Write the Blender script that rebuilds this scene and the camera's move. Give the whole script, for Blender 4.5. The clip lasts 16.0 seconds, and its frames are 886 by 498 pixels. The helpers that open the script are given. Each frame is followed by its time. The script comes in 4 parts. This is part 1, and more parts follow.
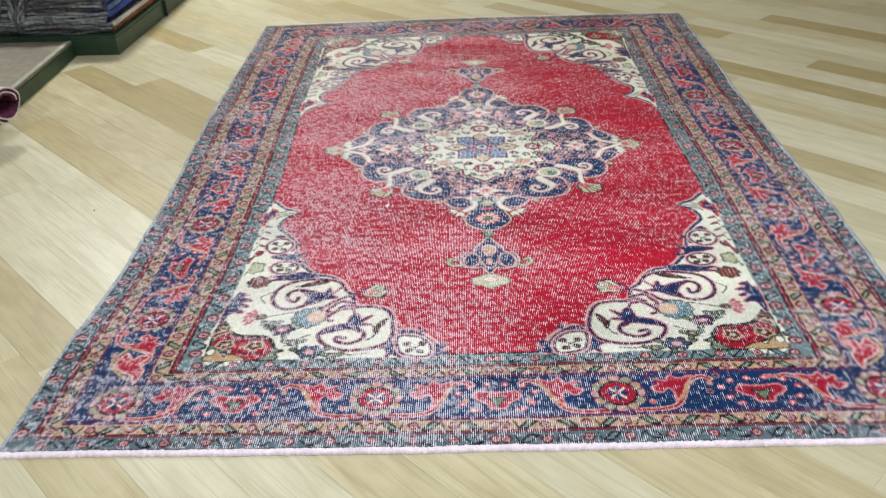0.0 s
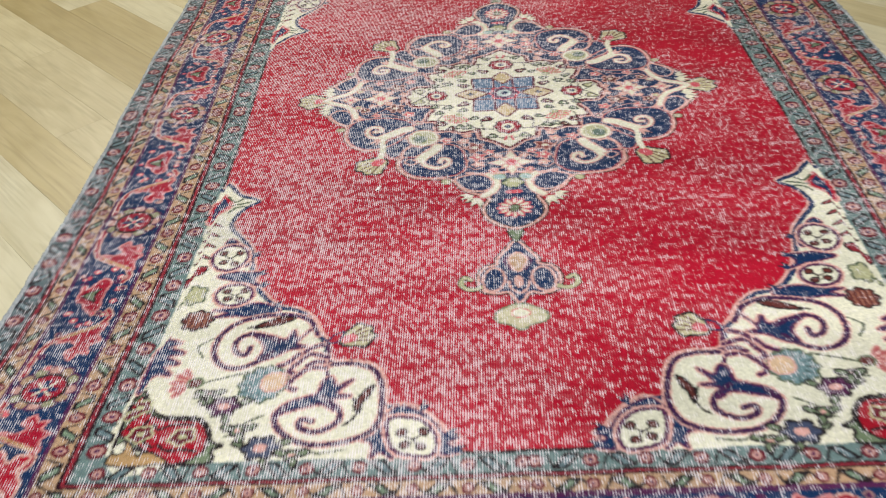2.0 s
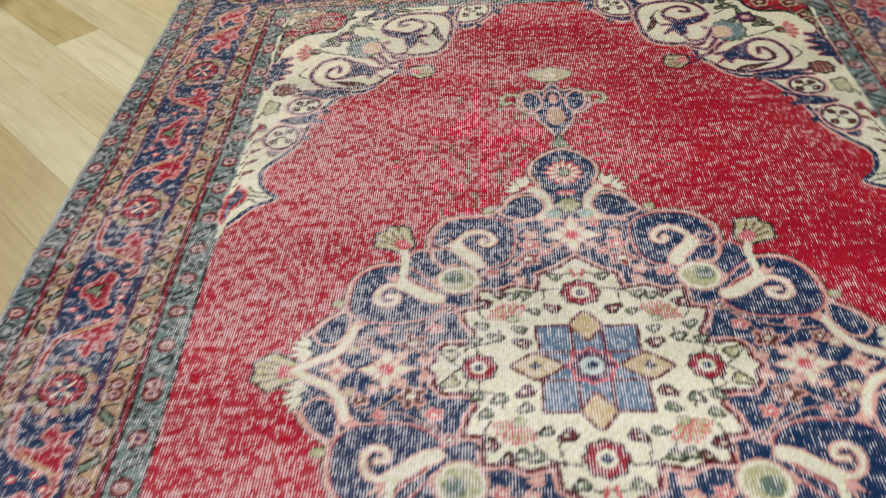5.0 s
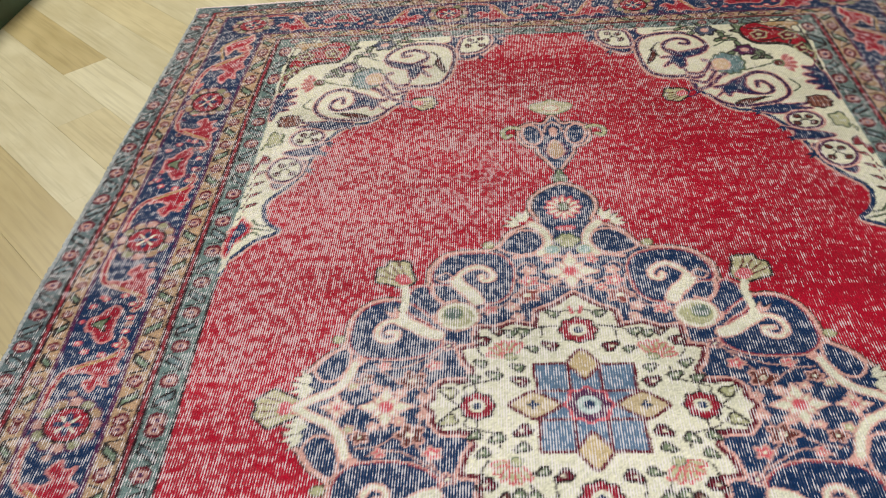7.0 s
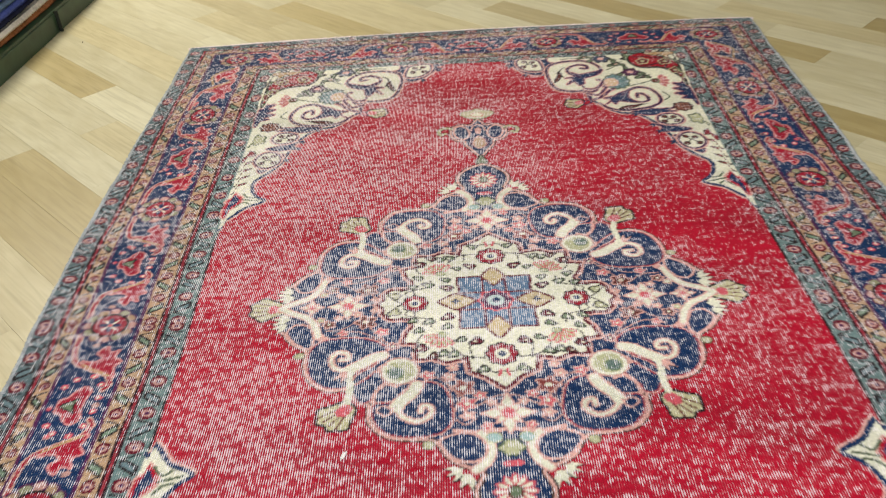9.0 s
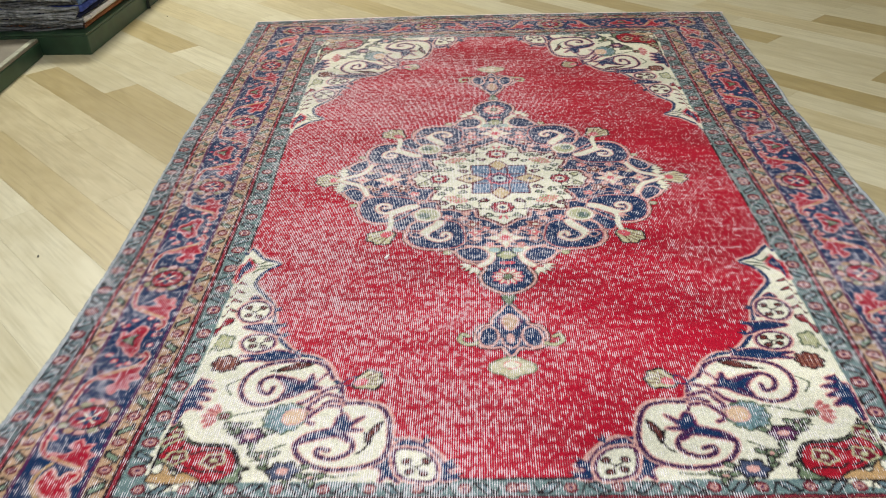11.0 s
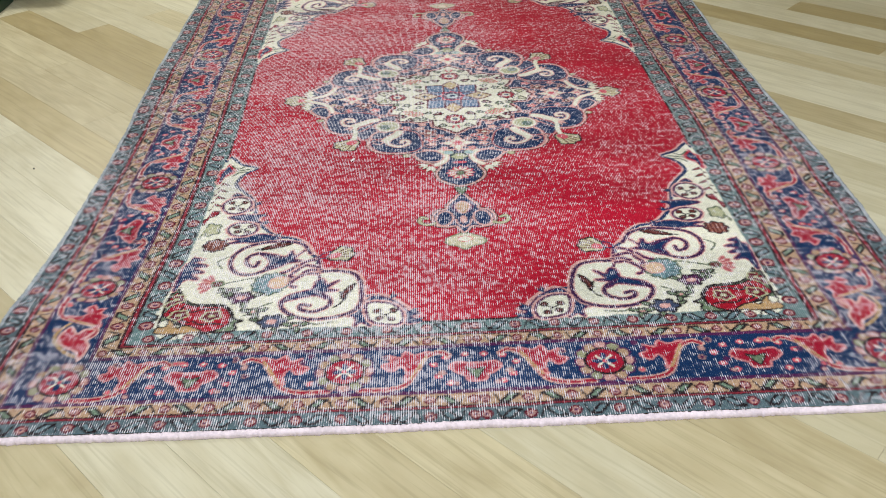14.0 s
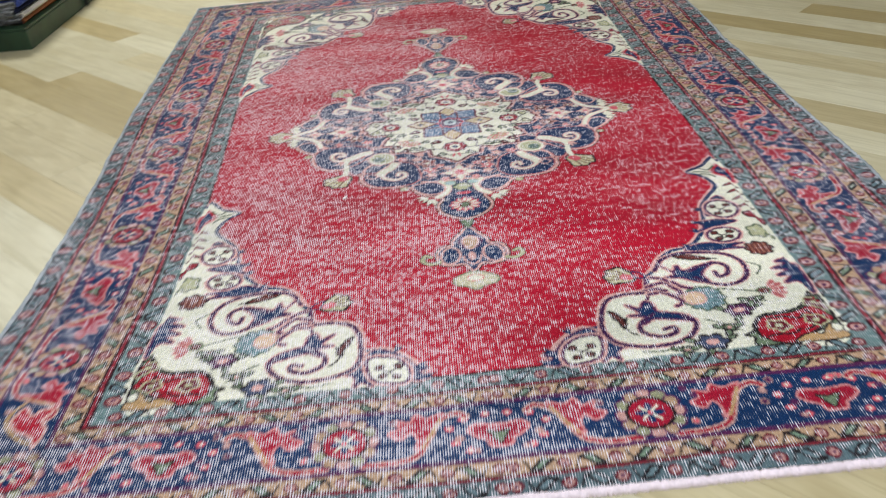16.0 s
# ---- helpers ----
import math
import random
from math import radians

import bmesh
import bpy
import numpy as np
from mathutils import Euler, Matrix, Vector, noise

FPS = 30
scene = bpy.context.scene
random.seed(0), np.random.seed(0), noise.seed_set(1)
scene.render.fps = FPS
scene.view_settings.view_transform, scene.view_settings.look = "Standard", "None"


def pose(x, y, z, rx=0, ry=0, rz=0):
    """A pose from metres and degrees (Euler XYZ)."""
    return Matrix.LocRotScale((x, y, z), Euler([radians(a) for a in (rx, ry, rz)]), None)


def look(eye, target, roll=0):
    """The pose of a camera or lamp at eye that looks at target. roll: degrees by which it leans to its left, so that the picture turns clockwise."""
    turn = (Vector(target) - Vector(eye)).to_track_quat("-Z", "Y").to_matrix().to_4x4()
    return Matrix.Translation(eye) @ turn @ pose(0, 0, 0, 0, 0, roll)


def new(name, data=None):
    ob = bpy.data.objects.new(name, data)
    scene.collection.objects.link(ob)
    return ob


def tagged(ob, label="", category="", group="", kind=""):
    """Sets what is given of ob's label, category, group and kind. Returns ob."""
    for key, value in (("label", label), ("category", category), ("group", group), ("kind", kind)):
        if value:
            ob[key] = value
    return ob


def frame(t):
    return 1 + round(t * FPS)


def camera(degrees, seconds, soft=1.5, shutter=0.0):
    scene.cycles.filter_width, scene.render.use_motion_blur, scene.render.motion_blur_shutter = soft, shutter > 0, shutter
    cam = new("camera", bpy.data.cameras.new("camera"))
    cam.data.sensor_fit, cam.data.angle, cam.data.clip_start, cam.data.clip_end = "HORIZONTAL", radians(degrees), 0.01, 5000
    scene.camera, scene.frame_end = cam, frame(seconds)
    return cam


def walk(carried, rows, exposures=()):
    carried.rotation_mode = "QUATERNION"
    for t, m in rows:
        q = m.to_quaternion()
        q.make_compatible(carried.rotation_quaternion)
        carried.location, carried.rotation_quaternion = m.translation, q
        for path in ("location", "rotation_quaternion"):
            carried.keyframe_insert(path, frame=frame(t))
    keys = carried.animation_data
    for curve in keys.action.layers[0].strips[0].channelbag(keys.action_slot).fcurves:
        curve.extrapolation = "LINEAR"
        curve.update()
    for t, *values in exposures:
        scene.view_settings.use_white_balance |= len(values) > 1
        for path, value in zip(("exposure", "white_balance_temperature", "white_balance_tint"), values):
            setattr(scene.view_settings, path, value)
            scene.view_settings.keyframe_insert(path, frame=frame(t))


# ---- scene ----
cam = camera(56.2, 16.0, soft=1.0, shutter=0.45)
PATH = [
    (0, (-0.049, -2.656, 1.173), (-0.114, -0.936, 0.154), -2.2),
    (0.5, (-0.024, -2.553, 1.128), (-0.064, -0.876, 0.038), -2.6),
    (1, (0.035, -2.335, 1.11), (-0.013, -0.691, -0.029), -3.0),
    (1.5, (0.021, -2.193, 1.086), (-0.069, -0.588, -0.105), -3.1),
    (2, (-0.044, -1.965, 1.048), (-0.165, -0.4, -0.191), -4.7),
    (2.5, (-0.075, -1.81, 1.034), (-0.215, -0.284, -0.252), -6.0),
    (3, (-0.063, -1.595, 1.003), (-0.25, -0.128, -0.344), -7.6),
    (3.5, (-0.062, -1.388, 1.026), (-0.284, 0.091, -0.302), -8.6),
    (4, (-0.12, -1.178, 1.014), (-0.295, 0.341, -0.275), -6.6),
    (4.5, (-0.169, -1.009, 1.027), (-0.299, 0.52, -0.255), -5.1),
    (5, (-0.142, -0.873, 1.011), (-0.279, 0.638, -0.292), -4.8),
    (5.2, (-0.112, -0.802, 1.006), (-0.263, 0.698, -0.308), -4.7),
    (7.3, (-0.141, -0.893, 1.071), (-0.287, 0.654, -0.189), -4.8),
    (7.5, (-0.155, -0.925, 1.08), (-0.268, 0.638, -0.162), -4.0),
    (8, (-0.139, -1.036, 1.094), (-0.218, 0.556, -0.114), -3.3),
    (8.5, (-0.077, -1.229, 1.115), (-0.156, 0.364, -0.092), -3.9),
    (9, (-0.061, -1.427, 1.156), (-0.118, 0.208, 0.005), -3.6),
    (9.2, (-0.069, -1.529, 1.162), (-0.11, 0.129, 0.044), -3.4),
    (11.3, (-0.068, -2.283, 1.128), (-0.154, -0.589, 0.068), -1.8),
    (11.5, (-0.093, -2.349, 1.126), (-0.175, -0.66, 0.057), -2.4),
    (12, (-0.12, -2.469, 1.12), (-0.149, -0.793, 0.029), -2.3),
    (12.5, (-0.11, -2.51, 1.117), (-0.112, -0.849, 0.003), -1.7),
    (13, (-0.08, -2.515, 1.11), (-0.067, -0.871, -0.029), -1.3),
    (13.5, (-0.071, -2.519, 1.117), (-0.051, -0.874, -0.022), -1.1),
    (14, (-0.065, -2.521, 1.115), (-0.052, -0.865, -0.008), -1.6),
    (14.5, (-0.068, -2.525, 1.11), (-0.057, -0.862, -0.002), -1.7),
    (15, (-0.084, -2.524, 1.089), (-0.078, -0.852, -0.008), -2.0),
    (15.5, (-0.093, -2.495, 1.042), (-0.101, -0.818, -0.047), -2.6),
    (16, (-0.069, -2.319, 0.991), (-0.06, -0.615, -0.056), -5.1),
]
walk(cam, [(t, look(eye, target, roll)) for t, eye, target, roll in PATH],
     exposures=[(0.0, 0.05, 5850, 10), (1.0, 0.02, 6200, 10), (2.0, 0.0, 6400, 10), (3.0, -0.03, 6450, 10), (4.5, -0.15, 6500, 10), (5.2, -0.15, 6500, 10), (7.5, -0.05, 6500, 10), (8.5, 0.05, 6450, 10), (9.2, 0.08, 6400, 10), (11.5, 0.02, 6200, 10), (13.0, -0.04, 6080, 10), (15.0, -0.04, 5950, 10), (16.0, -0.04, 5900, 10)])

# ---- light: a shop with ceiling lamps, all assumed and out of view ----
CEIL = 2.9
world = bpy.data.worlds.new("world")
scene.world = world
world.use_nodes = True
world.node_tree.nodes["Background"].inputs[0].default_value = (0.9, 0.95, 1.0, 1)
world.node_tree.nodes["Background"].inputs[1].default_value = 0.02


def lamp(name, x, y, sx, sy, watts, colour=(0.95, 0.96, 1.0), spread=170):
    d = bpy.data.lights.new(name, "AREA")
    d.shape, d.size, d.size_y, d.energy, d.color, d.spread = "RECTANGLE", sx, sy, watts, colour, radians(spread)
    ob = new(name, d)
    ob.matrix_world = pose(x, y, CEIL - 0.03)
    return ob


WARM, COOL = (1.0, 0.96, 0.84), (0.92, 0.945, 1.0)
# added lamps: places, watts and tints set by how bright each area should be
for lx, ly, w, tone in ((-2.4, 2.7, 96, WARM), (0.9, 3.2, 14, WARM), (-0.6, -0.8, 27, COOL), (0.7, -0.8, 23, COOL), (-1.2, -3.0, 25, COOL), (1.3, -3.0, 44, COOL)):
    lamp("unseen_ceiling_lamp", lx, ly, 0.6, 0.6, w, tone)


# ---- materials ----
def nodes_of(name, rough=0.6, spec=0.5):
    m = bpy.data.materials.new(name)
    m.use_nodes = True
    nt = m.node_tree
    b = nt.nodes["Principled BSDF"]
    b.inputs["Roughness"].default_value = rough
    b.inputs["Specular IOR Level"].default_value = spec
    return m, nt, b


def add(nt, kind, **kw):
    n = nt.nodes.new(kind)
    for k, v in kw.items():
        n.inputs[k].default_value = v
    return n


def maths(nt, op, a, b=None, clamp=False):
    n = nt.nodes.new("ShaderNodeMath")
    n.operation, n.use_clamp = op, clamp
    for i, v in enumerate((a, b)):
        if v is None:
            continue
        if isinstance(v, (int, float)):
            n.inputs[i].default_value = v
        else:
            nt.links.new(v, n.inputs[i])
    return n.outputs[0]


def mixed(nt, fac, a, b, blend="MIX"):
    n = nt.nodes.new("ShaderNodeMix")
    n.data_type, n.blend_type = "RGBA", blend
    for sock, v in ((n.inputs[0], fac), (n.inputs[6], a), (n.inputs[7], b)):
        if isinstance(v, (int, float)):
            sock.default_value = v
        elif isinstance(v, tuple):
            sock.default_value = (*v, 1)
        else:
            nt.links.new(v, sock)
    return n.outputs[2]


def scaled_coords(nt, scale, kind="Object"):
    c = nt.nodes.new("ShaderNodeTexCoord")
    m = nt.nodes.new("ShaderNodeMapping")
    m.inputs["Scale"].default_value = scale
    nt.links.new(c.outputs[kind], m.inputs[0])
    return m.outputs[0]


def noise_of(nt, scale, size=1.0, detail=3.0, kind="Object", rough=0.55):
    n = add(nt, "ShaderNodeTexNoise", Scale=size, Detail=detail, Roughness=rough)
    nt.links.new(scaled_coords(nt, scale, kind), n.inputs["Vector"])
    return n.outputs["Fac"]


def ramp(nt, fac, lo, hi):
    n = nt.nodes.new("ShaderNodeMapRange")
    n.interpolation_type = "SMOOTHSTEP"
    nt.links.new(fac, n.inputs[0])
    for i, v in ((1, lo), (2, hi)):
        if isinstance(v, (int, float)):
            n.inputs[i].default_value = v
        else:
            nt.links.new(v, n.inputs[i])
    return n.outputs[0]


def bump(nt, b, height, strength, distance):
    n = add(nt, "ShaderNodeBump", Strength=strength, Distance=distance)
    nt.links.new(height, n.inputs["Height"])
    nt.links.new(n.outputs[0], b.inputs["Normal"])


def plain(name, colour, rough=0.6, vary=0.15, size=20.0, relief=0.0, spec=0.5):
    m, nt, b = nodes_of(name, rough, spec)
    n1 = noise_of(nt, (size,) * 3, detail=5)
    n2 = noise_of(nt, (size * 0.12,) * 3, detail=2)
    dark = tuple(c * (1 - vary) for c in colour)
    light = tuple(min(1, c * (1 + vary)) for c in colour)
    f = maths(nt, "ADD", maths(nt, "MULTIPLY", n1, 0.5), maths(nt, "MULTIPLY", n2, 0.5))
    nt.links.new(mixed(nt, ramp(nt, f, 0.35, 0.65), dark, light), b.inputs["Base Color"])
    if relief:
        bump(nt, b, n1, 0.5, relief)
    return m


def pile_material():
    """Low, worn wool: dyed colour from the knots, with pale warp threads showing through."""
    m, nt, b = nodes_of("worn_wool", 0.8, 0.12)
    at = nt.nodes.new("ShaderNodeAttribute")
    at.attribute_name = "dye"
    # thread wear, with a streak of painted glare in the same values
    worn = nt.nodes.new("ShaderNodeAttribute")
    worn.attribute_name = "wear_and_glare"
    abrash = noise_of(nt, (1.5, 5.0, 1.0), detail=3)
    base = mixed(nt, ramp(nt, abrash, 0.3, 0.7), (0.86, 0.86, 0.86), (1.1, 1.08, 1.08))
    base = mixed(nt, 1.0, at.outputs["Color"], base, "MULTIPLY")
    bend = noise_of(nt, (6.0, 14.0, 1.0), detail=2)
    place = nt.nodes.new("ShaderNodeTexCoord")
    split = nt.nodes.new("ShaderNodeSeparateXYZ")
    nt.links.new(place.outputs["Object"], split.inputs[0])
    x = maths(nt, "ADD", split.outputs["X"], maths(nt, "MULTIPLY", bend, 0.0016))
    warp = maths(nt, "COSINE", maths(nt, "MULTIPLY", x, 6.2832 / 0.0044))
    warp = maths(nt, "ADD", maths(nt, "MULTIPLY", warp, 0.5), 0.5)
    dash = noise_of(nt, (130.0, 55.0, 1.0), detail=2.0, rough=0.6)
    patch = ramp(nt, noise_of(nt, (2.6, 5.0, 1.0), detail=4, rough=0.6), 0.3, 0.7)
    blotch = noise_of(nt, (34.0, 55.0, 1.0), detail=3, rough=0.6)
    rows = noise_of(nt, (5.0, 95.0, 1.0), detail=2)
    level = maths(nt, "ADD", maths(nt, "MULTIPLY", patch, 0.13), maths(nt, "MULTIPLY", blotch, 0.66))
    level = maths(nt, "ADD", level, maths(nt, "MULTIPLY", rows, 0.16))
    level = maths(nt, "ADD", level, maths(nt, "MULTIPLY", worn.outputs["Fac"], 0.24))
    level = maths(nt, "ADD", level, maths(nt, "MULTIPLY", maths(nt, "SUBTRACT", warp, 0.5), 0.22))
    low = maths(nt, "SUBTRACT", 1.06, level)
    fac = ramp(nt, dash, low, maths(nt, "ADD", low, 0.22))
    fac = maths(nt, "MULTIPLY", fac, maths(nt, "ADD", maths(nt, "MULTIPLY", ramp(nt, warp, 0.1, 0.9), 0.75), 0.25))
    cover = maths(nt, "ADD", maths(nt, "MULTIPLY", worn.outputs["Fac"], 0.50), maths(nt, "MULTIPLY", maths(nt, "SUBTRACT", blotch, 0.5), 1.1))
    cover = maths(nt, "ADD", cover, maths(nt, "MULTIPLY", maths(nt, "SUBTRACT", patch, 0.5), 0.25), True)
    threads = maths(nt, "MULTIPLY", maths(nt, "MULTIPLY", ramp(nt, warp, 0.15, 0.95), cover), 0.40)
    fac = maths(nt, "MAXIMUM", threads, maths(nt, "MULTIPLY", fac, 0.70))
    nt.links.new(mixed(nt, fac, base, (0.82, 0.77, 0.80)), b.inputs["Base Color"])
    b.inputs["Sheen Weight"].default_value = 0.03
    b.inputs["Sheen Roughness"].default_value = 0.4
    knots = noise_of(nt, (330.0, 260.0, 1.0), detail=2)
    bump(nt, b, maths(nt, "ADD", knots, maths(nt, "MULTIPLY", warp, 0.7)), 0.35, 0.002)
    return m


def plank_material(name, dark, light, rough=0.36):
    m, nt, b = nodes_of(name, rough, 0.45)
    info = nt.nodes.new("ShaderNodeObjectInfo")
    c = nt.nodes.new("ShaderNodeTexCoord")
    shift = nt.nodes.new("ShaderNodeVectorMath")
    shift.operation = "MULTIPLY_ADD"
    nt.links.new(info.outputs["Random"], shift.inputs[0])
    shift.inputs[1].default_value = (37.0, 19.0, 11.0)
    nt.links.new(c.outputs["Object"], shift.inputs[2])

    def grain(scale, detail, distort=0.0):
        mp = nt.nodes.new("ShaderNodeMapping")
        mp.inputs["Scale"].default_value = scale
        nt.links.new(shift.outputs[0], mp.inputs[0])
        n = add(nt, "ShaderNodeTexNoise", Scale=1.0, Detail=detail, Distortion=distort)
        nt.links.new(mp.outputs[0], n.inputs["Vector"])
        return n.outputs["Fac"]

    fine, broad, cloud = grain((4.0, 95.0, 5.0), 5, 0.8), grain((2.2, 13.0, 1.0), 4, 2.4), grain((4.0, 9.0, 1.0), 4, 1.5)
    tone = maths(nt, "ADD", maths(nt, "MULTIPLY", info.outputs["Random"], 0.30), maths(nt, "MULTIPLY", broad, 0.5))
    tone = maths(nt, "ADD", tone, maths(nt, "MULTIPLY", cloud, 0.42))
    col2 = mixed(nt, maths(nt, "MULTIPLY", ramp(nt, fine, 0.46, 0.70), 0.36), mixed(nt, ramp(nt, tone, 0.28, 0.95), dark, light), tuple(x * 0.75 for x in dark))
    nt.links.new(col2, b.inputs["Base Color"])
    nt.links.new(maths(nt, "ADD", maths(nt, "MULTIPLY", cloud, 0.18), rough - 0.08), b.inputs["Roughness"])
    bump(nt, b, fine, 0.12, 0.001)
    return m


PILE = pile_material()
OAK = plank_material("pale_oak", (0.45, 0.395, 0.235), (0.62, 0.575, 0.40))
OAK_MID = plank_material("straw_oak", (0.38, 0.31, 0.16), (0.57, 0.50, 0.30))
OAK_DARK = plank_material("honey_oak", (0.33, 0.255, 0.105), (0.46, 0.375, 0.185))
COTTON = plain("pinkish_white_cotton", (0.78, 0.66, 0.68), 0.85, 0.12, 160.0, 0.002, 0.2)
SELVEDGE = plain("grey_wool_selvedge", (0.34, 0.36, 0.37), 0.85, 0.3, 140.0, 0.002, 0.2)
GREEN = plain("dark_green_board", (0.018, 0.045, 0.022), 0.45, 0.4, 14.0, 0.0005)
RED_WOOL = plain("maroon_wool", (0.10, 0.03, 0.05), 0.9, 0.5, 90.0, 0.003, 0.1)
BACKING = plain("cream_backing", (0.60, 0.58, 0.50), 0.9, 0.2, 120.0, 0.002, 0.1)
FRINGE = plain("grey_fringe", (0.25, 0.255, 0.25), 0.9, 0.5, 60.0, 0.003, 0.1)
FRINGE_DARK = plain("dark_grey_fringe", (0.12, 0.12, 0.12), 0.9, 0.5, 60.0, 0.003, 0.1)
STOCK = {"brown": plain("rust_brown_wool", (0.22, 0.085, 0.035), 0.9, 0.4, 70.0, 0.003, 0.1), "white": plain("off_white_wool", (0.50, 0.46, 0.40), 0.9, 0.3, 70.0, 0.003, 0.1),
         "navy": plain("dark_navy_wool", (0.012, 0.014, 0.035), 0.9, 0.4, 70.0, 0.003, 0.1), "blue": plain("bright_blue_wool", (0.05, 0.07, 0.24), 0.9, 0.4, 70.0, 0.003, 0.1),
         "slate": plain("slate_blue_wool", (0.10, 0.15, 0.24), 0.9, 0.4, 70.0, 0.003, 0.1)}
BOARD = plain("beige_platform_top", (0.18, 0.155, 0.110), 0.6, 0.2, 30.0, 0.0005)
LINT = plain("dark_lint", (0.05, 0.045, 0.04), 0.9, 0.3, 200.0)
FLUFF = plain("white_fluff", (0.75, 0.73, 0.70), 0.95, 0.1, 200.0)
SAND = plain("worn_pale_edge", (0.30, 0.30, 0.22), 0.6, 0.3, 40.0)
JOINT = plain("dark_joint", (0.008, 0.012, 0.008), 0.7, 0.3, 40.0)
WALL = plain("white_wall_paint", (0.75, 0.74, 0.70), 0.8, 0.03, 5.0)


# ---- building helpers ----
def part(name, bm, material, parent=None, label=""):
    me = bpy.data.meshes.new(name)
    bm.to_mesh(me)
    bm.free()
    me.materials.append(material)
    ob = new(name, me)
    if parent:
        ob.parent = parent
    if label:
        tagged(ob, label)
    return ob


def block(bm, x0, x1, y0, y1, z0, z1, bevel=0.0):
    r = bmesh.ops.create_cube(bm, size=1.0, matrix=Matrix.LocRotScale(((x0 + x1) / 2, (y0 + y1) / 2, (z0 + z1) / 2), None, (x1 - x0, y1 - y0, z1 - z0)))
    if bevel:
        edges = {e for v in r["verts"] for e in v.link_edges}
        bmesh.ops.bevel(bm, geom=list(edges), offset=bevel, segments=2, affect="EDGES", profile=0.6)


def grid_mesh(name, verts, rows, cols):
    """A mesh of rows x cols points joined into quads."""
    me = bpy.data.meshes.new(name)
    idx = np.arange(rows * cols).reshape(rows, cols)
    quads = np.stack([idx[:-1, :-1], idx[:-1, 1:], idx[1:, 1:], idx[1:, :-1]], -1).reshape(-1, 4)
    me.vertices.add(len(verts))
    me.vertices.foreach_set("co", verts.astype(np.float32).ravel())
    me.loops.add(quads.size)
    me.loops.foreach_set("vertex_index", quads.astype(np.int32).ravel())
    me.polygons.add(len(quads))
    me.polygons.foreach_set("loop_start", np.arange(0, quads.size, 4, dtype=np.int32))
    me.polygons.foreach_set("use_smooth", np.ones(len(quads), dtype=bool))
    me.update(calc_edges=True)
    return me


# ---- room shell ----
X0, X1, Y0, Y1 = -4.2, 4.2, -4.6, 5.2
for nm, a in (("wall_west", (X0 - 0.15, X0, Y0 - 0.15, Y1 + 0.15, -0.1, CEIL)), ("wall_east", (X1, X1 + 0.15, Y0 - 0.15, Y1 + 0.15, -0.1, CEIL)),
              ("wall_south", (X0, X1, Y0 - 0.15, Y0, -0.1, CEIL)), ("wall_north", (X0, X1, Y1, Y1 + 0.15, -0.1, CEIL))):
    bm = bmesh.new()
    block(bm, *a)
    tagged(part(nm, bm, WALL), "plain white painted shop wall", "wall", kind="structure")
bm = bmesh.new()
block(bm, X0 - 0.15, X1 + 0.15, Y0 - 0.15, Y1 + 0.15, CEIL, CEIL + 0.1)
tagged(part("ceiling", bm, WALL), "plain white painted shop ceiling", "ceiling", kind="structure")
bm = bmesh.new()
block(bm, X0, X1, Y0, Y1, -0.1, -0.006)
floor = tagged(part("floor", bm, OAK), "pale yellow oak plank floor laid diagonally", "floor", kind="structure")

# ---- the rug ----
# The design is drawn for one quarter (a across, b along, from the middle of the medallion) and mirrored.
STEP = 0.002
CA, CB = np.meshgrid(np.arange(0, 1.03, STEP), np.arange(0, 1.5, STEP))
CLOTH = np.zeros(CA.shape + (3,))


def lin(r, g, b):
    return np.array([((c / 255) / 12.92 if c < 11 else ((c / 255 + 0.055) / 1.055) ** 2.4) for c in (r, g, b)])


RED, NAVY, CREAM, PINK = lin(164, 4, 40), lin(14, 43, 82), lin(214, 212, 192), lin(206, 158, 150)
GREY, PEACH, WINE, OLIVE = lin(84, 102, 108), lin(172, 142, 114), lin(92, 8, 32), lin(104, 120, 94)
SKY, BLACK, TAN, PURPLE = lin(84, 112, 142), lin(28, 20, 24), lin(172, 140, 98), lin(76, 28, 70)
SAGE, BROWN, ROSE = lin(172, 172, 136), lin(92, 42, 38), lin(196, 84, 96)


def smooth(pts, closed=True, n=8):
    p = np.array(pts, float)
    k = len(p)
    t = np.linspace(0, 1, n, endpoint=False)[:, None]
    out = []
    for i in range(k if closed else k - 1):
        if closed:
            p0, p1, p2, p3 = p[i - 1], p[i], p[(i + 1) % k], p[(i + 2) % k]
        else:
            p0, p1, p2, p3 = p[max(i - 1, 0)], p[i], p[i + 1], p[min(i + 2, k - 1)]
        out.append(0.5 * (2 * p1 + (p2 - p0) * t + (2 * p0 - 5 * p1 + 4 * p2 - p3) * t ** 2 + (3 * p1 - p0 - 3 * p2 + p3) * t ** 3))
    if not closed:
        out.append(p[-1:])
    return np.concatenate(out)


def window(p, pad):
    i0, i1 = int((p[:, 1].min() - pad) / STEP), int((p[:, 1].max() + pad) / STEP) + 2
    j0, j1 = int((p[:, 0].min() - pad) / STEP), int((p[:, 0].max() + pad) / STEP) + 2
    return slice(max(i0, 0), max(min(i1, CA.shape[0]), 0)), slice(max(j0, 0), max(min(j1, CA.shape[1]), 0))


